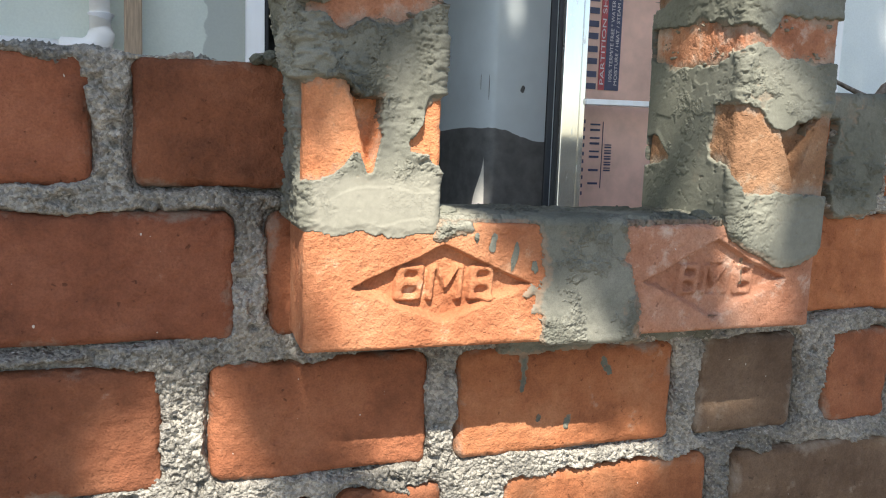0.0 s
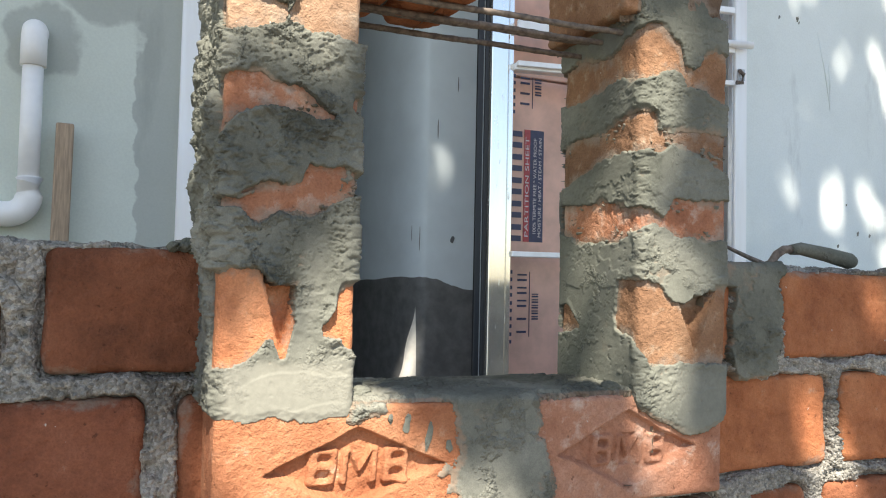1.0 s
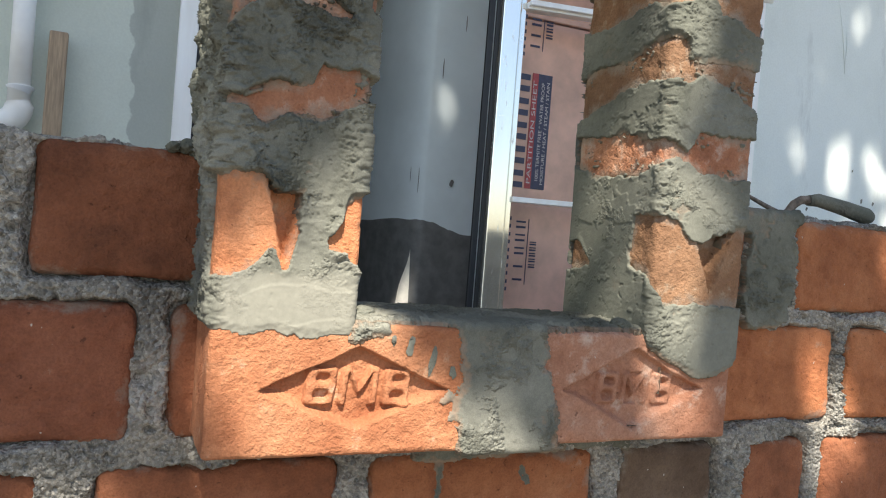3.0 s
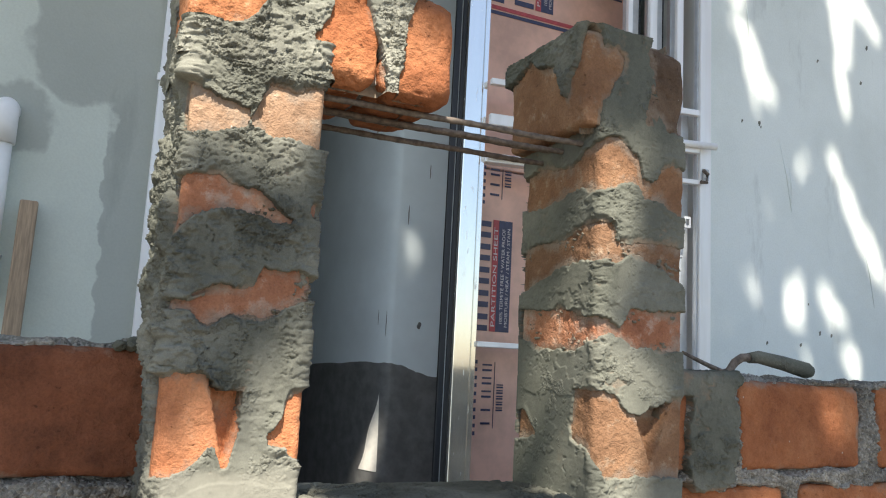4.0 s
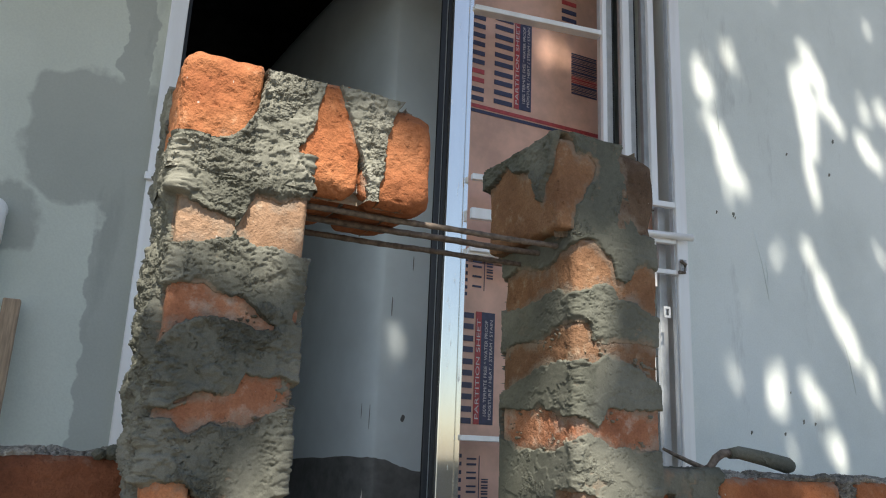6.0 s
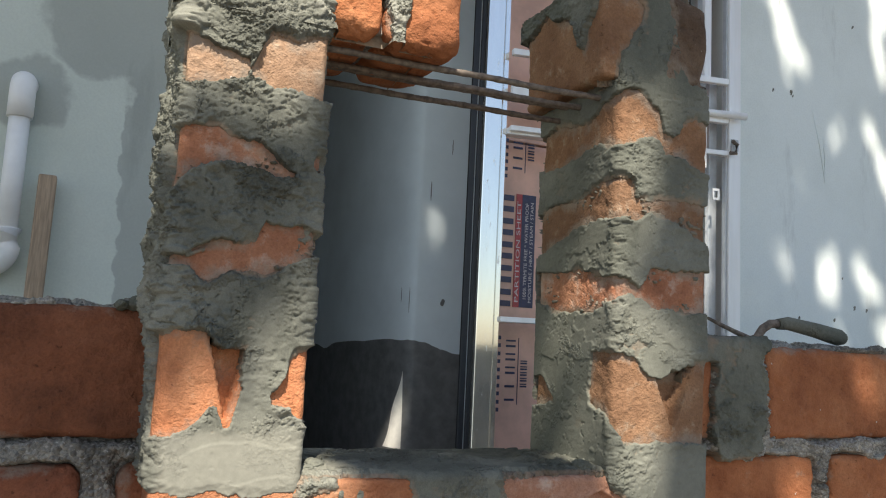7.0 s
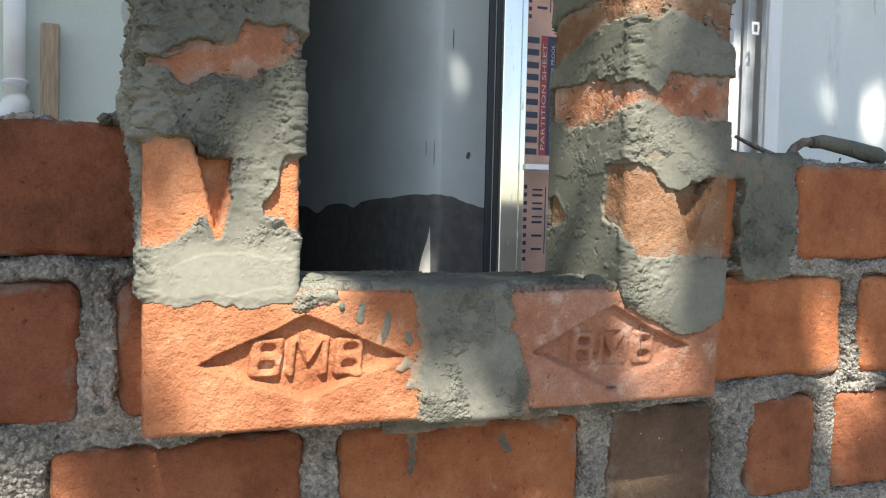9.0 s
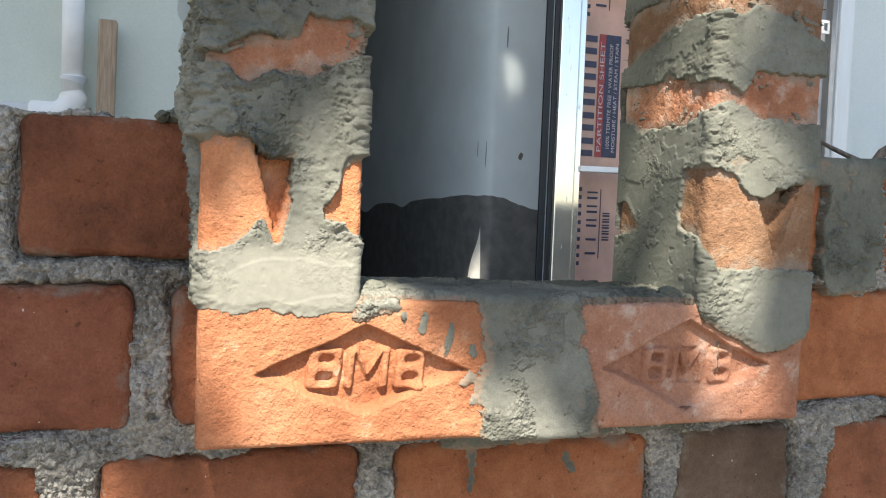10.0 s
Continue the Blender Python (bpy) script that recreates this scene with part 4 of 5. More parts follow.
me = shell("lintel", [(-0.006, 0.115), (-0.006, 0.0), (0.206, 0.0), (0.206, 0.115)], 1.442, 1.541, skin, step=0.00085)
lintel = place("lintel", me, MORTAR_SET, frame_thing, "short brick lintel with rough mortar joints")
for k, (x0, x1, z0, z1, soft) in enumerate(((-0.009, 0.057, 1.456, 1.548, 0.016), (0.076, 0.145, 1.443, 1.546, 0.012), (0.148, 0.217, 1.442, 1.538, 0.017))):
    me = brick_mesh("brick", x0, x1, -0.002, 0.118, z0, z1, 80 + k, 0.0014, soft, 0.0016)
    place("brick", daub(me, skin, -0.006, 0.206, 0.0, 0.115), (BRICK_FIRED, BRICK_FIRED, BRICK_WARM)[k], lintel)
bm = bmesh.new()
block(bm, 0.0, 0.205, 0.012, 0.11, 1.452, 1.535)
part("backing", bm, MORTAR_DRY, lintel)

# block on the right pillar; S: inner side 0 to 0.19, front 0.19 to 0.309
CAP_BARE = [
    band((-0.02, 1.525, 1.42), (0.05, 1.530, 1.42), (0.087, 1.545, 1.42), (0.110, 1.528, 1.42), (0.135, 1.523, 1.42), (0.147, 1.500, 1.42), (0.156, 1.480, 1.42), (0.164, 1.500, 1.42), (0.174, 1.515, 1.42), (0.186, 1.548, 1.42), (0.199, 1.545, 1.42), (0.203, 1.531, 1.478), (0.220, 1.531, 1.503), (0.226, 1.526, 1.515)),
    band((0.262, 1.56, 1.52), (0.270, 1.57, 1.478), (0.285, 1.58, 1.462), (0.40, 1.58, 1.455)),
]
skin = coat(CAP_BARE, 47, 0.0042, 0.0065, calm=lambda S, E: 0.75 * smooth(0.20, 0.22, S), rough=[(0.09, 1.545, 0.09, 0.02)])
me = shell("pier_cap", [(0.353, 0.145), (0.353, 0.0), (0.472, 0.0), (0.472, 0.13)], 1.447, 1.553, lambda S, E, p: skin(S + 0.040, E, p), step=0.001)
cap = place("pier_cap", me, MORTAR_FRESH, frame_thing, "two bricks on end bonded with wet mortar")
place("brick", daub(brick_mesh("brick", 0.354, 0.408, 0.0, 0.142, 1.452, 1.548, 91, 0.002, 0.006, 0.0014), skin, 0.353, 0.472, 0.0, 0.185), BRICK_TAN, cap)
place("brick", daub(brick_mesh("brick", 0.418, 0.474, -0.002, 0.13, 1.45, 1.549, 92, 0.002, 0.015, 0.0022), skin, 0.353, 0.472, 0.0, 0.185), BRICK_BROWN, cap)
bm = bmesh.new()
block(bm, 0.36, 0.465, 0.02, 0.13, 1.455, 1.544)
part("backing", bm, MORTAR_DRY, cap)

# reinforcement bars across the opening
for y, z, end in ((0.028, 1.437, 0.385), (0.062, 1.437, 0.40), (0.100, 1.433, 0.41), (0.085, 1.443, 0.40)):
    bm = bmesh.new()
    n = 60
    tube(bm, [(0.04 + (end - 0.04) * k / n, y + 0.001 * math.sin(k * 0.3), z + 0.004 * k / n) for k in range(n + 1)], [0.0027 + (0.0004 if k % 3 == 0 else 0) for k in range(n + 1)], 10)
    tagged(part("reinforcement_bar", bm, STEEL), "rusty steel reinforcement bar under the lintel", "steel bar", "bars over the opening")

# ---- door and window opening behind ----
def bar(name, x0, x1, y0, y1, z0, z1, mat, parent, bevel=0.0015, label=""):
    bm = bmesh.new()
    block(bm, x0, x1, y0, y1, z0, z1, bevel, 1)
    return part(name, bm, mat, parent, label)


jamb = thing("door_jamb", (0.05, FACADE, 0), "bare aluminium door jamb at the wall's edge", "door frame")
bar("channel", 0.035, 0.068, FACADE - 0.012, FACADE + 0.06, 0.02, 2.61, ALUMINIUM, jamb)
bar("seal", 0.0685, 0.076, FACADE + 0.0, FACADE + 0.06, 0.02, 2.61, RUBBER, jamb)
bar("bracket", 0.030, 0.045, FACADE - 0.022, FACADE - 0.0125, 1.712, 1.727, ALUMINIUM, jamb)
lift(jamb)

FY = 1.0
window = thing("aluminium_window", (1.0, FY, 0), "tall aluminium window frame with film-covered boards behind", "window frame")
bar("seal", 0.676, 0.690, 0.990, 0.999, 0.02, 2.61, RUBBER, window)
bar("channel", 0.6905, 0.6935, 0.992, 1.003, 0.02, 2.61, TRACK, window)
bar("seal", 0.694, 0.7035, 0.988, 0.999, 0.02, 2.61, RUBBER, window)
bar("stile", 0.704, 0.7455, 0.976, 1.0, 0.02, 2.61, STREAKED, window)
bar("bead", 0.748, 0.7615, 0.980, 1.0, 0.02, 2.61, STREAKED, window)


def plane_y(x):
    """The window stands slightly askew to the parapet."""
    return 0.972 - 0.157 * (x - 0.757)


for x0, x1 in ((1.117, 1.131), (1.178, 1.201), (1.255, 1.276)):
    bar("stile", x0, x1, plane_y(x0), plane_y(x0) + 0.012, 1.885, 2.61, ALUMINIUM, window)
for x0, x1, z0, z1 in ((1.1315, 1.1685, 1.885, 2.61), (1.2015, 1.2455, 1.885, 2.61), (1.2765, 1.3045, 1.885, 2.61)):
    bar("track", x0, x1 + 0.004, 0.945, 0.96, z0, z1, TRACK, window)
    bar("groove", x1 + 0.0045, x1 + 0.009, 0.945, 0.96, z0, z1, RUBBER, window)
bar("panel", 1.205, 1.2335, 0.925, 0.945, 0.02, 1.69, PVC, window, label="white plastic panel")
bar("panel", 1.234, 1.289, 0.935, 0.955, 0.02, 1.69, PANEL_GREY, window, label="pale grey plastic panel")
bar("track", 1.2895, 1.3135, 0.915, 0.93, 0.02, 1.885, TRACK, window)
bar("stile", 1.314, 1.318, 0.884, 0.898, 0.02, 2.61, TRACK, window)
bar("stile", 1.3185, 1.355, 0.878, 0.904, 0.02, 2.61, ALUMINIUM, window)


def skew_bar(name, x0, x1, z0, z1, deep, mat, fore=0.0):
    bm = bmesh.new()
    block(bm, 0, (x1 - x0) * 1.0122, -deep / 2, deep / 2, z0, z1, 0.0012, 1)
    bmesh.ops.transform(bm, matrix=pose(x0, plane_y(x0) + deep / 2 - fore, 0, 0, 0, -math.degrees(math.atan(0.157))), verts=bm.verts)
    return part(name, bm, mat, window)


for z0, z1 in ((1.688, 1.703), (1.262, 1.274), (2.336, 2.350)):
    skew_bar("rail", 0.762, 1.117, z0, z1, 0.03, ALUMINIUM)
skew_bar("crossbar", 0.762, 1.313, 1.872, 1.887, 0.014, ALUMINIUM, 0.012)
skew_bar("crossbar", 0.762, 1.313, 1.774, 1.801, 0.014, ALUMINIUM, 0.012)
skew_bar("crossbar", 0.762, 1.313, 1.694, 1.706, 0.014, ALUMINIUM, 0.012)
bm = bmesh.new()
tube(bm, [(1.10, plane_y(1.10) - 0.014, 1.792), (1.352, plane_y(1.352) - 0.020, 1.794)], 0.009, 14)
part("bolt_rod", bm, ALUMINIUM, window)
bm = bmesh.new()
tube(bm, [(1.312, 0.868, 1.700), (1.328, 0.866, 1.701), (1.332, 0.866, 1.722), (1.318, 0.866, 1.730)], 0.005, 8)
part("hook", bm, STEEL, window)
for x, z, way in ((1.272, 1.594, -1), (1.330, 1.722, 1)):
    bm = bmesh.new()
    for dx, dz, w, h in ((0, 0.011, 0.020, 0.006), (0, -0.011, 0.020, 0.006), (-0.008 * way, 0, 0.005, 0.017), (0.008 * way, 0, 0.005, 0.017)):
        block(bm, x + dx - w / 2, x + dx + w / 2, 0.8705, 0.8735, z + dz - h / 2, z + dz + h / 2)
    part("hinge_lug", bm, TRACK, window)
bm = bmesh.new()
block(bm, 1.214, 1.246, 0.874, 0.878, 1.655, 1.780, 0.002, 2)
plate = part("hinge_plate", bm, PVC, window, "small white hinge plate")
bm = bmesh.new()
block(bm, 1.2225, 1.2285, 0.8732, 0.8739, 1.690, 1.728)
part("slot", bm, RUBBER, plate)
lift(window)

boards = []
for x0, x1, z0, z1 in ((0.76, 1.235, 1.70, 2.61), (0.76, 1.235, 0.02, 1.695), (1.12, 1.3135, 1.70, 1.884)):
    bm = bmesh.new()
    block(bm, x0, x1, 1.06 if x0 < 1 else 0.962, 1.085 if x0 < 1 else 0.98, z0, z1, 0.002, 1)
    boards.append(tagged(part("wrapped_board", bm, FILM), "pinkish-brown film-wrapped board with printed labels", "board", "boards behind the window"))


def print_on(board, name, x0, x1, z0, z1, mat, k=0):
    bm = bmesh.new()
    block(bm, x0, x1, 1.0585 - 0.0003 * k, 1.0597, z0, z1)
    part(name, bm, mat, board)


def lettered(board, text, x, z, height, length, mat):
    """A line of raised ink that reads upwards."""
    cu = bpy.data.curves.new("line", "FONT")
    cu.body, cu.align_x, cu.align_y, cu.size, cu.extrude = text, "LEFT", "CENTER", 1.0, 0.0
    ob = bpy.data.objects.new("line", cu)
    scene.collection.objects.link(ob)
    bpy.context.view_layer.update()
    me = bpy.data.meshes.new_from_object(ob.evaluated_get(bpy.context.evaluated_depsgraph_get()))
    bpy.data.objects.remove(ob)
    co = np.array([v.co for v in me.vertices])
    span, tall = np.ptp(co[:, 0]), np.ptp(co[:, 1])
    lo, mid = co[:, 0].min(), (co[:, 1].max() + co[:, 1].min()) / 2
    for v in me.vertices:
        a, b = (v.co.x - lo) / span, (v.co.y - mid) / tall
        v.co = (x - b * height, 1.0575, z + a * length)
    place("printed_line", me, mat, board)


def letter_bars(board, x0, x1, z0, z1, count, mat, k, odd=None):
    pitch = (z1 - z0) / count
    for i in range(count):
        m = odd if odd and i == 1 else mat
        za = z0 + pitch * i
        print_on(board, "printed_bar", x0, x1, za + 0.10 * pitch, za + 0.34 * pitch, m, k)
        print_on(board, "printed_bar", x0, x1, za + 0.58 * pitch, za + 0.82 * pitch, m, k)


upper, lower = boards[0], boards[1]
PALE = plain_material("ink_pale", (0.62, 0.55, 0.52), 0.4, 0, 90, 0.1)
for board, x, z0, z1 in ((upper, 0.947, 2.135, 2.40), (lower, 0.851, 1.302, 1.572)):
    print_on(board, "printed_panel", x, x + 0.037, z0, z1, INK, 1)
    print_on(board, "printed_strip", x - 0.016, x - 0.0004, z0, z1, INK_RED, 1)
    lettered(board, "100% TERMITE FREE * WATER PROOF", x + 0.013, z0 + 0.02, 0.009, 0.23, PALE)
    lettered(board, "MOISTURE / HEAT / STEAM / STAIN", x + 0.027, z0 + 0.012, 0.008, 0.24, PALE)
    lettered(board, "PARTITION SHEET", x - 0.0085, z0 + 0.012, 0.010, 0.24, PALE)
    letter_bars(board, x - 0.078, x - 0.022, z0 - 0.005, z1 + 0.005, 5, INK, 1)
letter_bars(upper, 0.785, 0.838, 2.125, 2.39, 5, INK, 1, INK_RED)
print_on(upper, "printed_line", 0.775, 1.23, 2.110, 2.120, INK_RED, 1)
print_on(upper, "printed_line", 0.775, 1.23, 2.097, 2.106, INK, 1)
print_on(upper, "printed_panel", 0.79, 0.915, 2.47, 2.60, INK, 1)
letter_bars(upper, 1.085, 1.135, 2.44, 2.60, 3, INK, 1, INK_RED)
zb, kb = 2.225, 0
for wide in (3, 1, 2, 1, 1, 4, 2, 1, 3, 1, 1, 2, 4, 1, 2, 1, 3, 2, 1, 1, 3, 1, 2):
    print_on(upper, "barcode_line", 1.118, 1.205, zb, zb + 0.0016 * wide, INK_RED if 6 <= kb <= 9 else INK, 1)
    zb += 0.0016 * wide + 0.0026
    kb += 1
for z0, z1, y0, y1 in ((1.076, 1.23, 1.114, 1.181), (1.625, 1.70, 1.655, 1.70)):
    n = 5 if z1 < 1.5 else 3
    pitch = (z1 - z0) / n
    for i in range(n):
        print_on(lower, "printed_bar", 0.822, 0.847, z0 + pitch * (i + 0.28), z0 + pitch * (i + 0.28) + 0.005, INK, 1)
        if i > 1:
            print_on(lower, "printed_bar", 0.822, 0.847, z0 + pitch * (i + 0.28) + 0.013, z0 + pitch * (i + 0.28) + 0.017, INK, 1)
    print_on(lower, "printed_line", 0.8545, 0.8558, z0, z1, INK, 1)
    m = max(3, round((y1 - y0) / 0.0134))
    for i in range(m):
        print_on(lower, "printed_bar", 0.862, 0.879, y0 + (y1 - y0) * (i + 0.15) / m, y0 + (y1 - y0) * (i + 0.42) / m, INK, 1)
        print_on(lower, "printed_bar", 0.862, 0.879, y0 + (y1 - y0) * (i + 0.6) / m, y0 + (y1 - y0) * (i + 0.8) / m, INK, 1)
    letter_bars(lower, 0.795, 0.808, z0 - 0.02, z1 + 0.01, n, INK, 1)

# ---- house pipe, stick, trowel ----
pipe = thing("water_pipe", (-0.2, 0.88, 1.3), "white plastic water pipe with elbows on the wall", "pipe")
bm = bmesh.new()
tube(bm, [(-0.203, 0.892, 1.33), (-0.203, 0.892, 1.57)], 0.0165, 24)
part("tube", bm, PVC, pipe)
bm = bmesh.new()
tube(bm, [(-0.203, 0.892, 1.55), (-0.203, 0.892, 1.59), (-0.203, 0.894, 1.603), (-0.203, 0.900, 1.612), (-0.203, 0.93, 1.615)], 0.0205, 24)
part("elbow", bm, PVC, pipe)
bm = bmesh.new()
bend = [(-0.233 + 0.032 * math.cos(a), 0.892, 1.330 - 0.032 * math.sin(a)) for a in [math.pi / 2 * k / 8 for k in range(9)]]
tube(bm, [(-0.201, 0.892, 1.362), (-0.201, 0.892, 1.360)] + bend + [(-0.262, 0.892, 1.298), (-0.264, 0.892, 1.298)], [0.0185, 0.0212] + [0.0212] * 9 + [0.0212, 0.0185], 24)
part("elbow", bm, PVC, pipe)
bm = bmesh.new()
tube(bm, [(-0.235, 0.892, 1.298), (-1.2, 0.892, 1.298)], 0.0165, 24)
part("tube", bm, PVC, pipe)
lift(pipe)

bm = bmesh.new()
block(bm, -0.014, 0.014, -0.009, 0.009, 0, 1.46, 0.003, 2)
stick = tagged(part("wooden_batten", bm, WOOD), "raw wooden batten leaning on the plastered wall", "batten")
stick.matrix_world = pose(-0.158, 0.80, 0.0, -3.6, 0.3, 0)

trowel = thing("trowel", (0.7, 0.12, 1.222), "mortar-caked trowel lying on the parapet", "trowel")
bm = bmesh.new()
tube(bm, [(0.684, 0.118, 1.247), (0.70, 0.118, 1.249), (0.74, 0.115, 1.243), (0.775, 0.112, 1.236), (0.782, 0.112, 1.235)], [0.0062, 0.0078, 0.0090, 0.0102, 0.0075], 16)
part("handle", bm, MORTAR_FRESH, trowel, "wooden handle caked with grey mortar")
bm = bmesh.new()
tube(bm, [(0.645, 0.122, 1.227), (0.655, 0.121, 1.230), (0.664, 0.120, 1.241), (0.674, 0.119, 1.247), (0.69, 0.118, 1.248)], [0.004, 0.0045, 0.005, 0.005, 0.005], 12)
part("tang", bm, STEEL, trowel)
bm = bmesh.new()
tube(bm, [(0.588, 0.126, 1.249), (0.605, 0.126, 1.243), (0.625, 0.125, 1.236), (0.648, 0.123, 1.228), (0.658, 0.121, 1.227)], [0.0018, 0.0024, 0.0028, 0.0036, 0.003], 8)
part("ferrule", bm, STEEL, trowel)
bm = bmesh.new()
block(bm, 0.54, 0.65, 0.10, 0.15, 1.2235, 1.2265, 0.001, 1)
part("blade", bm, MORTAR_FRESH, trowel)
lift(trowel)

# ---- tree whose crown shades the house ----
tree = thing("tree", (-2.6, -3.6, 0), "tall leafy tree standing before the house", "tree")
bm = bmesh.new()
tube(bm, [(-2.6, -3.6, 0), (-2.5, -3.55, 1.5), (-2.2, -3.3, 3.2), (-1.9, -3.15, 4.8), (-1.75, -3.1, 6.5)], [0.16, 0.13, 0.11, 0.09, 0.06], 14)
for tip in ((0.3, -2.4, 5.8), (-0.6, -2.0, 6.2), (1.0, -2.6, 6.2), (-1.4, -2.3, 5.8), (-0.9, -2.4, 5.9)):
    tube(bm, [(-1.75, -3.1, 6.3), ((-1.7 + tip[0]) / 2, (-3.1 + tip[1]) / 2, 6.4), tip], [0.06, 0.04, 0.012], 8)
part("trunk", bm, BARK, tree)
LIT = [  # sunlit gaps: x, z, half sizes and turn on the plane of the brick frame
    (0.060, 1.05, 0.055, 0.055, 0), (0.125, 1.022, 0.060, 0.030, 12), (0.03, 1.135, 0.040, 0.026, 0), (0.06, 1.115, 0.060, 0.030, 0), (0.088, 1.18, 0.013, 0.075, -6), (0.42, 1.012, 0.035, 0.010, 8), (0.205, 1.018, 0.030, 0.018, 0),
    (0.400, 1.160, 0.018, 0.070, -10), (0.02, 1.400, 0.052, 0.046, 0), (0.052, 1.376, 0.032, 0.016, -15), (0.018, 1.515, 0.075, 0.065, 0),
    (0.070, 1.490, 0.047, 0.075, 22), (0.125, 1.455, 0.060, 0.042, -20), (0.182, 1.480, 0.032, 0.026, 0), (0.39, 1.39, 0.020, 0.065, 0), (0.385, 1.24, 0.008, 0.04, 0),
    (-0.116, 1.005, 0.045, 0.060, 12), (-0.115, 0.955, 0.040, 0.045, 8), (-0.06, 0.900, 0.05, 0.016, -8), (0.115, 0.930, 0.045, 0.018, 15), (0.235, 0.945, 0.09, 0.035, 0),
]


def sunward(x, y, z):
    """Where the ray to the sun from a place crosses the plane of the brick frame."""
    k = y / SUN_WAY.y
    return x - k * SUN_WAY.x, z - k * SUN_WAY.z


# patches of sun on the house wall: x, z, half sizes and turn
SUNNY_HIGH = [
    (1.460, 2.286, 0.0110, 0.055, 25), (1.565, 2.383, 0.0110, 0.047, 25), (1.532, 2.073, 0.0190, 0.107, 28), (1.871, 2.286, 0.0235, 0.137, 10), (1.920, 2.460, 0.0190, 0.077, 30), (1.988, 2.301, 0.0120, 0.062, 40), (2.149, 2.352, 0.0120, 0.032, 15), (2.150, 2.212, 0.0120, 0.062, 40), (1.889, 2.052, 0.0130, 0.055, 25), (1.837, 1.843, 0.0120, 0.032, 20),
]
SUNNY_LOW = [
    (1.909, 1.703, 0.0150, 0.077, 25), (1.999, 1.581, 0.0120, 0.077, 28), (1.523, 1.464, 0.0080, 0.032, 28), (1.680, 1.476, 0.0070, 0.024, 35), (1.692, 1.362, 0.0120, 0.085, 20), (1.832, 1.399, 0.0240, 0.085, 30), (1.902, 1.270, 0.0080, 0.062, 20), (1.412, 1.310, 0.0195, 0.047, 15), (1.715, 1.815, 0.0070, 0.017, 20), (2.074, 1.467, 0.0070, 0.047, 25),
]
GAPS = list(LIT)
for x, z, hu, hv, turn in SUNNY_HIGH + SUNNY_LOW:
    GAPS.append((*sunward(x, FACADE - 0.015, z), hu, hv, turn))
rng = random.Random(7)
for _ in range(75):
    wx, wz, half, turn = rng.uniform(1.42, 3.3), rng.uniform(1.0, 3.2), rng.uniform(0.02, 0.09), rng.uniform(18, 38)
    if wx > 2.12 or wz > 2.5:
        GAPS.append((*sunward(wx, FACADE - 0.015, wz), rng.uniform(0.0005, 0.004), half, turn))
for place_of, hu, hv, turn in (((0.752, BACK, 1.50), 0.0005, 0.045, -12), ((0.670, BACK, 1.01), 0.012, 0.09, -6), ((1.255, 0.94, 1.35), 0.035, 0.22, 0), ((1.05, 1.06, 2.33), 0.05, 0.03, 0), ((0.95, 1.06, 1.14), 0.03, 0.04, 0), ((0.675, 0.073, 1.045), 0.012, 0.030, 10), ((0.70, 0.073, 0.955), 0.030, 0.030, 0), ((0.775, 0.073, 1.18), 0.006, 0.025, 25), ((0.373, 0.115, 1.185), 0.010, 0.035, 0), ((0.373, 0.05, 1.125), 0.014, 0.03, 10)):
    GAPS.append((*sunward(*place_of), hu, hv, turn))
rs = np.random.RandomState(11)
n = 72000
dist = rs.uniform(3.4, 4.8, n)
cx, cz = rs.uniform(-1.15, 2.3, n), rs.uniform(0.55, 5.0, n)
away = np.array(SUN_WAY)
size = rs.uniform(0.028, 0.050, n)
keep = np.ones(n, bool)
for x, z, hu, hv, turn in GAPS:
    keep &= box_sd(cx, cz, x, z, hu, hv, turn, min(hu, hv) * 0.9) > size * 0.8
cx, cz, dist, size = cx[keep], cz[keep], dist[keep], size[keep]
centres = np.stack([cx, 0 * cx, cz], 1) - dist[:, None] * away
k = len(centres)
a = rs.normal(size=(k, 3))
a /= np.linalg.norm(a, axis=1, keepdims=True)
b = np.cross(a, rs.normal(size=(k, 3)))
b /= np.linalg.norm(b, axis=1, keepdims=True)
tips = [centres - a * size[:, None] * 1.3, centres + b * size[:, None] * 0.6, centres + a * size[:, None] * 1.3, centres - b * size[:, None] * 0.6]
verts = np.stack(tips, 1).reshape(-1, 3)
idx = np.arange(4 * k).reshape(-1, 4)
me = mesh_of("crown", verts, idx.tolist(), False)
place("crown", me, LEAF, tree)
lift(tree)

# ---- marks on walls, and a painted blade of sun ----
# pale tapered sliver: a crisp shaft of sun put into colour
bm = bmesh.new()
edge_l = [(0.6699 + 0.0236 * t + 0.0015 * math.sin(9 * t), 0.93 + 0.205 * t) for t in [k / 12 for k in range(13)]]
edge_r = [(0.6973 - 0.0033 * t * t, 0.93 + 0.205 * t) for t in [k / 12 for k in range(13)]]

cols = [[bm.verts.new((xl + (xr - xl) * c / 6, back_y(xl + (xr - xl) * c / 6) - 0.006, z)) for c in range(7)] for (xl, z), (xr, _) in zip(edge_l, edge_r)]
for a, b in zip(cols, cols[1:]):
    for c in range(6):
        bm.faces.new((a[c], a[c + 1], b[c + 1], b[c]))
tagged(part("sun_blade", bm, SUN_BLADE), "blade of sunlight on damp render, drawn as a pale sliver", "splash", kind="structure")

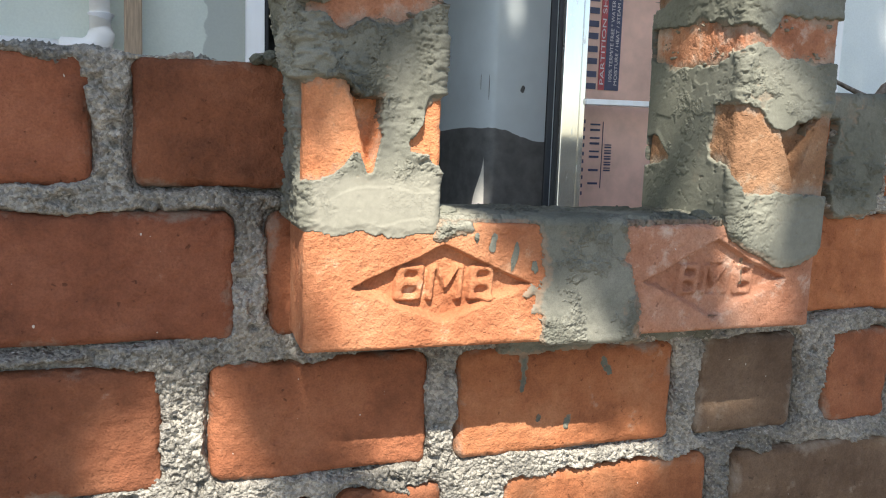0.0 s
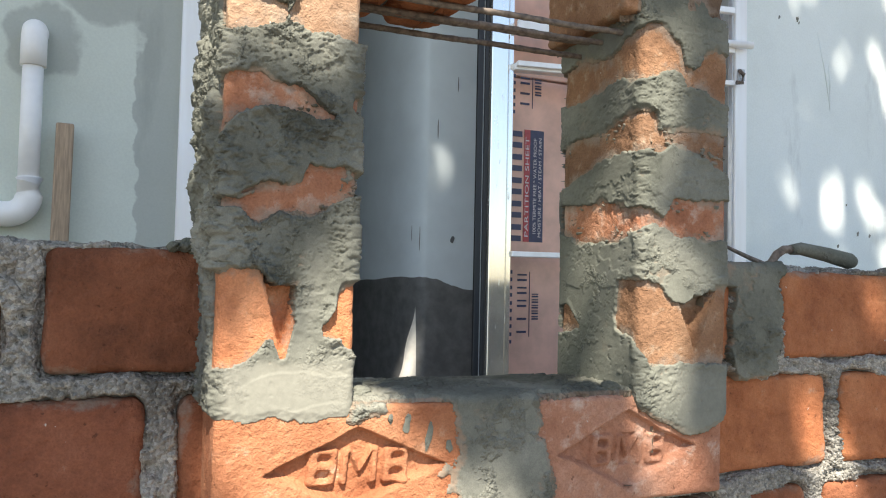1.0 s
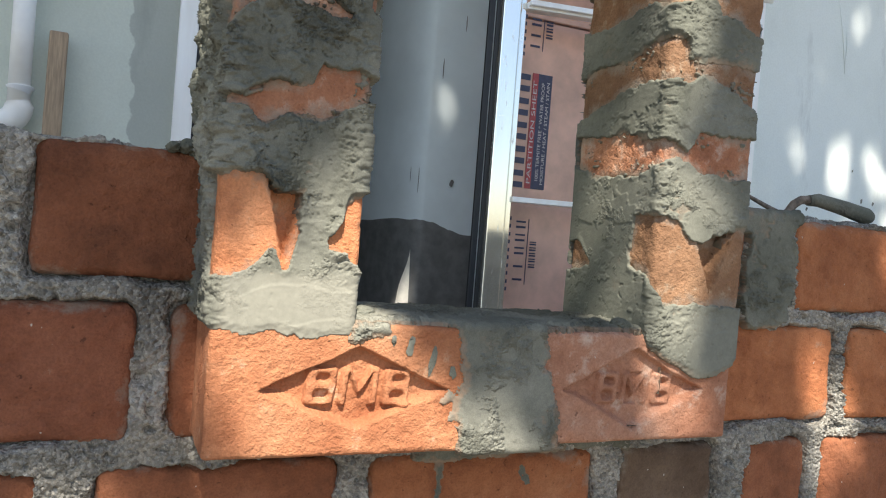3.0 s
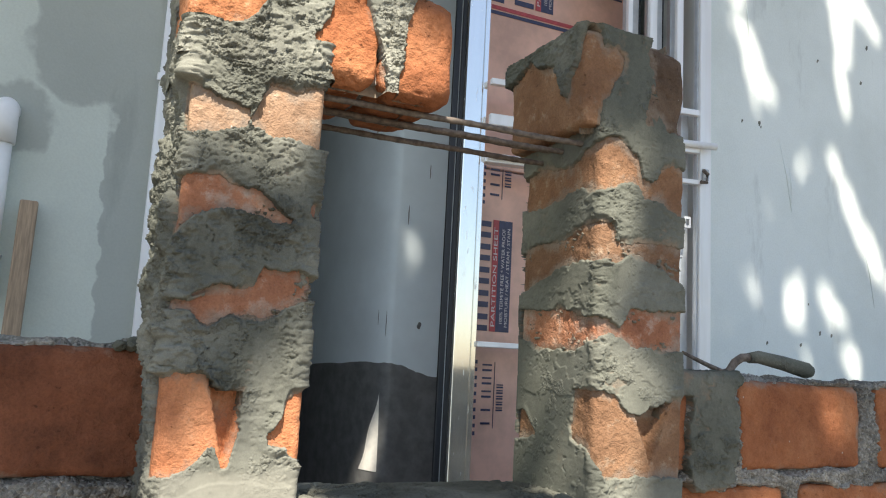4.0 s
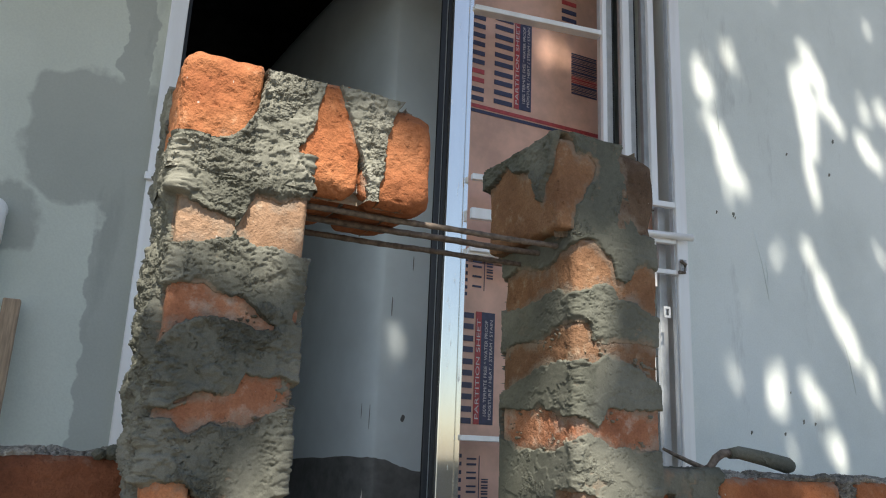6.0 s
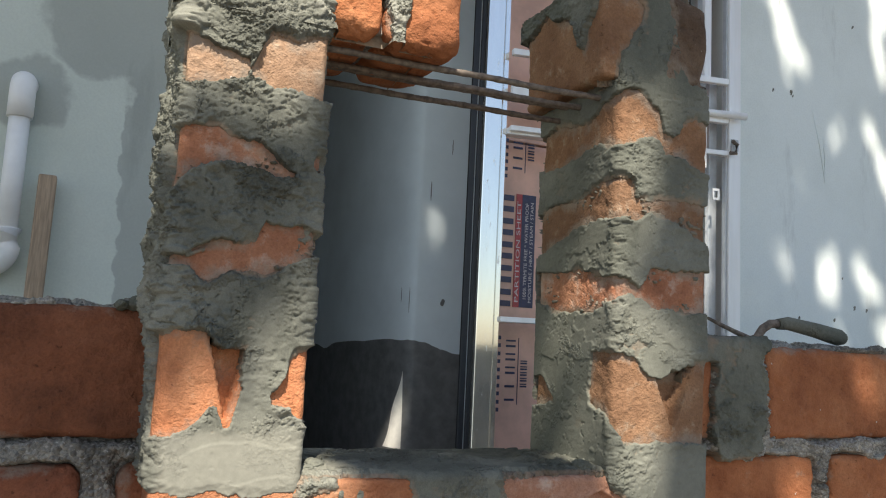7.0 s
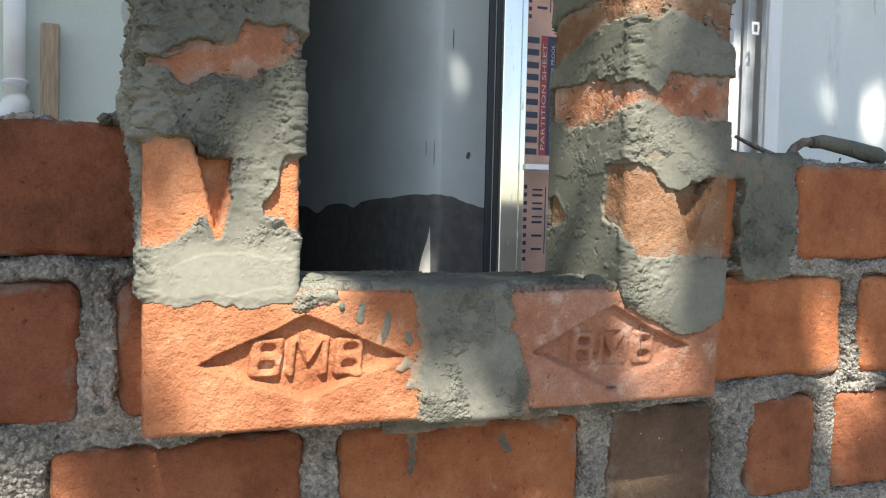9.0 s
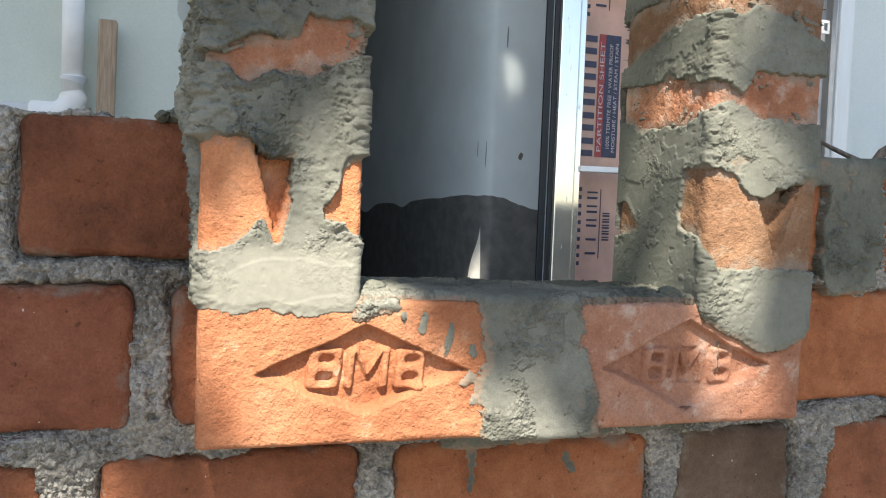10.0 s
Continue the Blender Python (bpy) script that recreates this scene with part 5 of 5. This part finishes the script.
mark = tagged(new("plaster_scratches"), "fine pale trowel scratches in the plaster", "scratches", kind="structure")
for x0, z0, x1, z1 in ((1.621, 1.879, 1.667, 1.676), (1.66, 1.80, 1.665, 1.70), (1.95, 1.62, 1.99, 1.44), (1.50, 2.25, 1.512, 2.12)):
    bm = bmesh.new()
    tube(bm, [(x0, 0.9045, z0), ((x0 + x1) / 2 + 0.004, 0.9042, (z0 + z1) / 2), (x1, 0.9045, z1)], [0.0004, 0.0014, 0.0004], 6)
    part("scratch", bm, PLASTER, mark)
spots = tagged(new("wall_drips"), "small dark cement drips on the inner wall", "drips", kind="structure")
for x, z, w, h in ((0.791, 1.319, 0.006, 0.010), (0.70, 1.32, 0.0010, 0.035), (0.686, 1.335, 0.0009, 0.022), (0.742, 1.62, 0.0016, 0.028), (0.80, 1.75, 0.0014, 0.022), (0.775, 2.06, 0.0016, 0.03)):
    bm = bmesh.new()
    bmesh.ops.create_circle(bm, cap_ends=True, segments=14, radius=1.0, matrix=Matrix.Translation((x, back_y(x) - 0.0026, z)) @ pose(0, 0, 0, 90, 0, 0) @ Matrix.Diagonal((w, h, 1, 1)))
    for v in bm.verts:
        v.co.x += 0.25 * w * math.sin(v.co.z * 300)
    part("drip", bm, PLASTER_DAMP, spots)
specks = tagged(new("wall_specks"), "small dark cement specks on the pale plaster", "specks", kind="structure")
for k, (x, z) in enumerate(((1.556, 1.895), (1.488, 1.900), (1.778, 2.129), (1.958, 2.100), (1.987, 2.215), (1.769, 1.354), (1.813, 1.350), (1.726, 1.429), (1.573, 1.317), (1.695, 1.318), (1.551, 1.904))):
    bm = bmesh.new()
    bmesh.ops.create_icosphere(bm, subdivisions=3, radius=1.0)
    wide = 0.0022 + 0.0022 * abs(math.sin(2.7 * k))
    for v in bm.verts:
        ragged = 1 + 0.8 * noise.noise(Vector((v.co.x * 1.8, v.co.z * 1.8, 5.3 * k)))
        v.co = (x + v.co.x * wide * ragged + 0.3 * v.co.z * wide, 0.9047 + 0.0008 * v.co.y, z + v.co.z * 1.5 * wide * ragged)
    part("speck", bm, MORTAR_DRYING, specks)
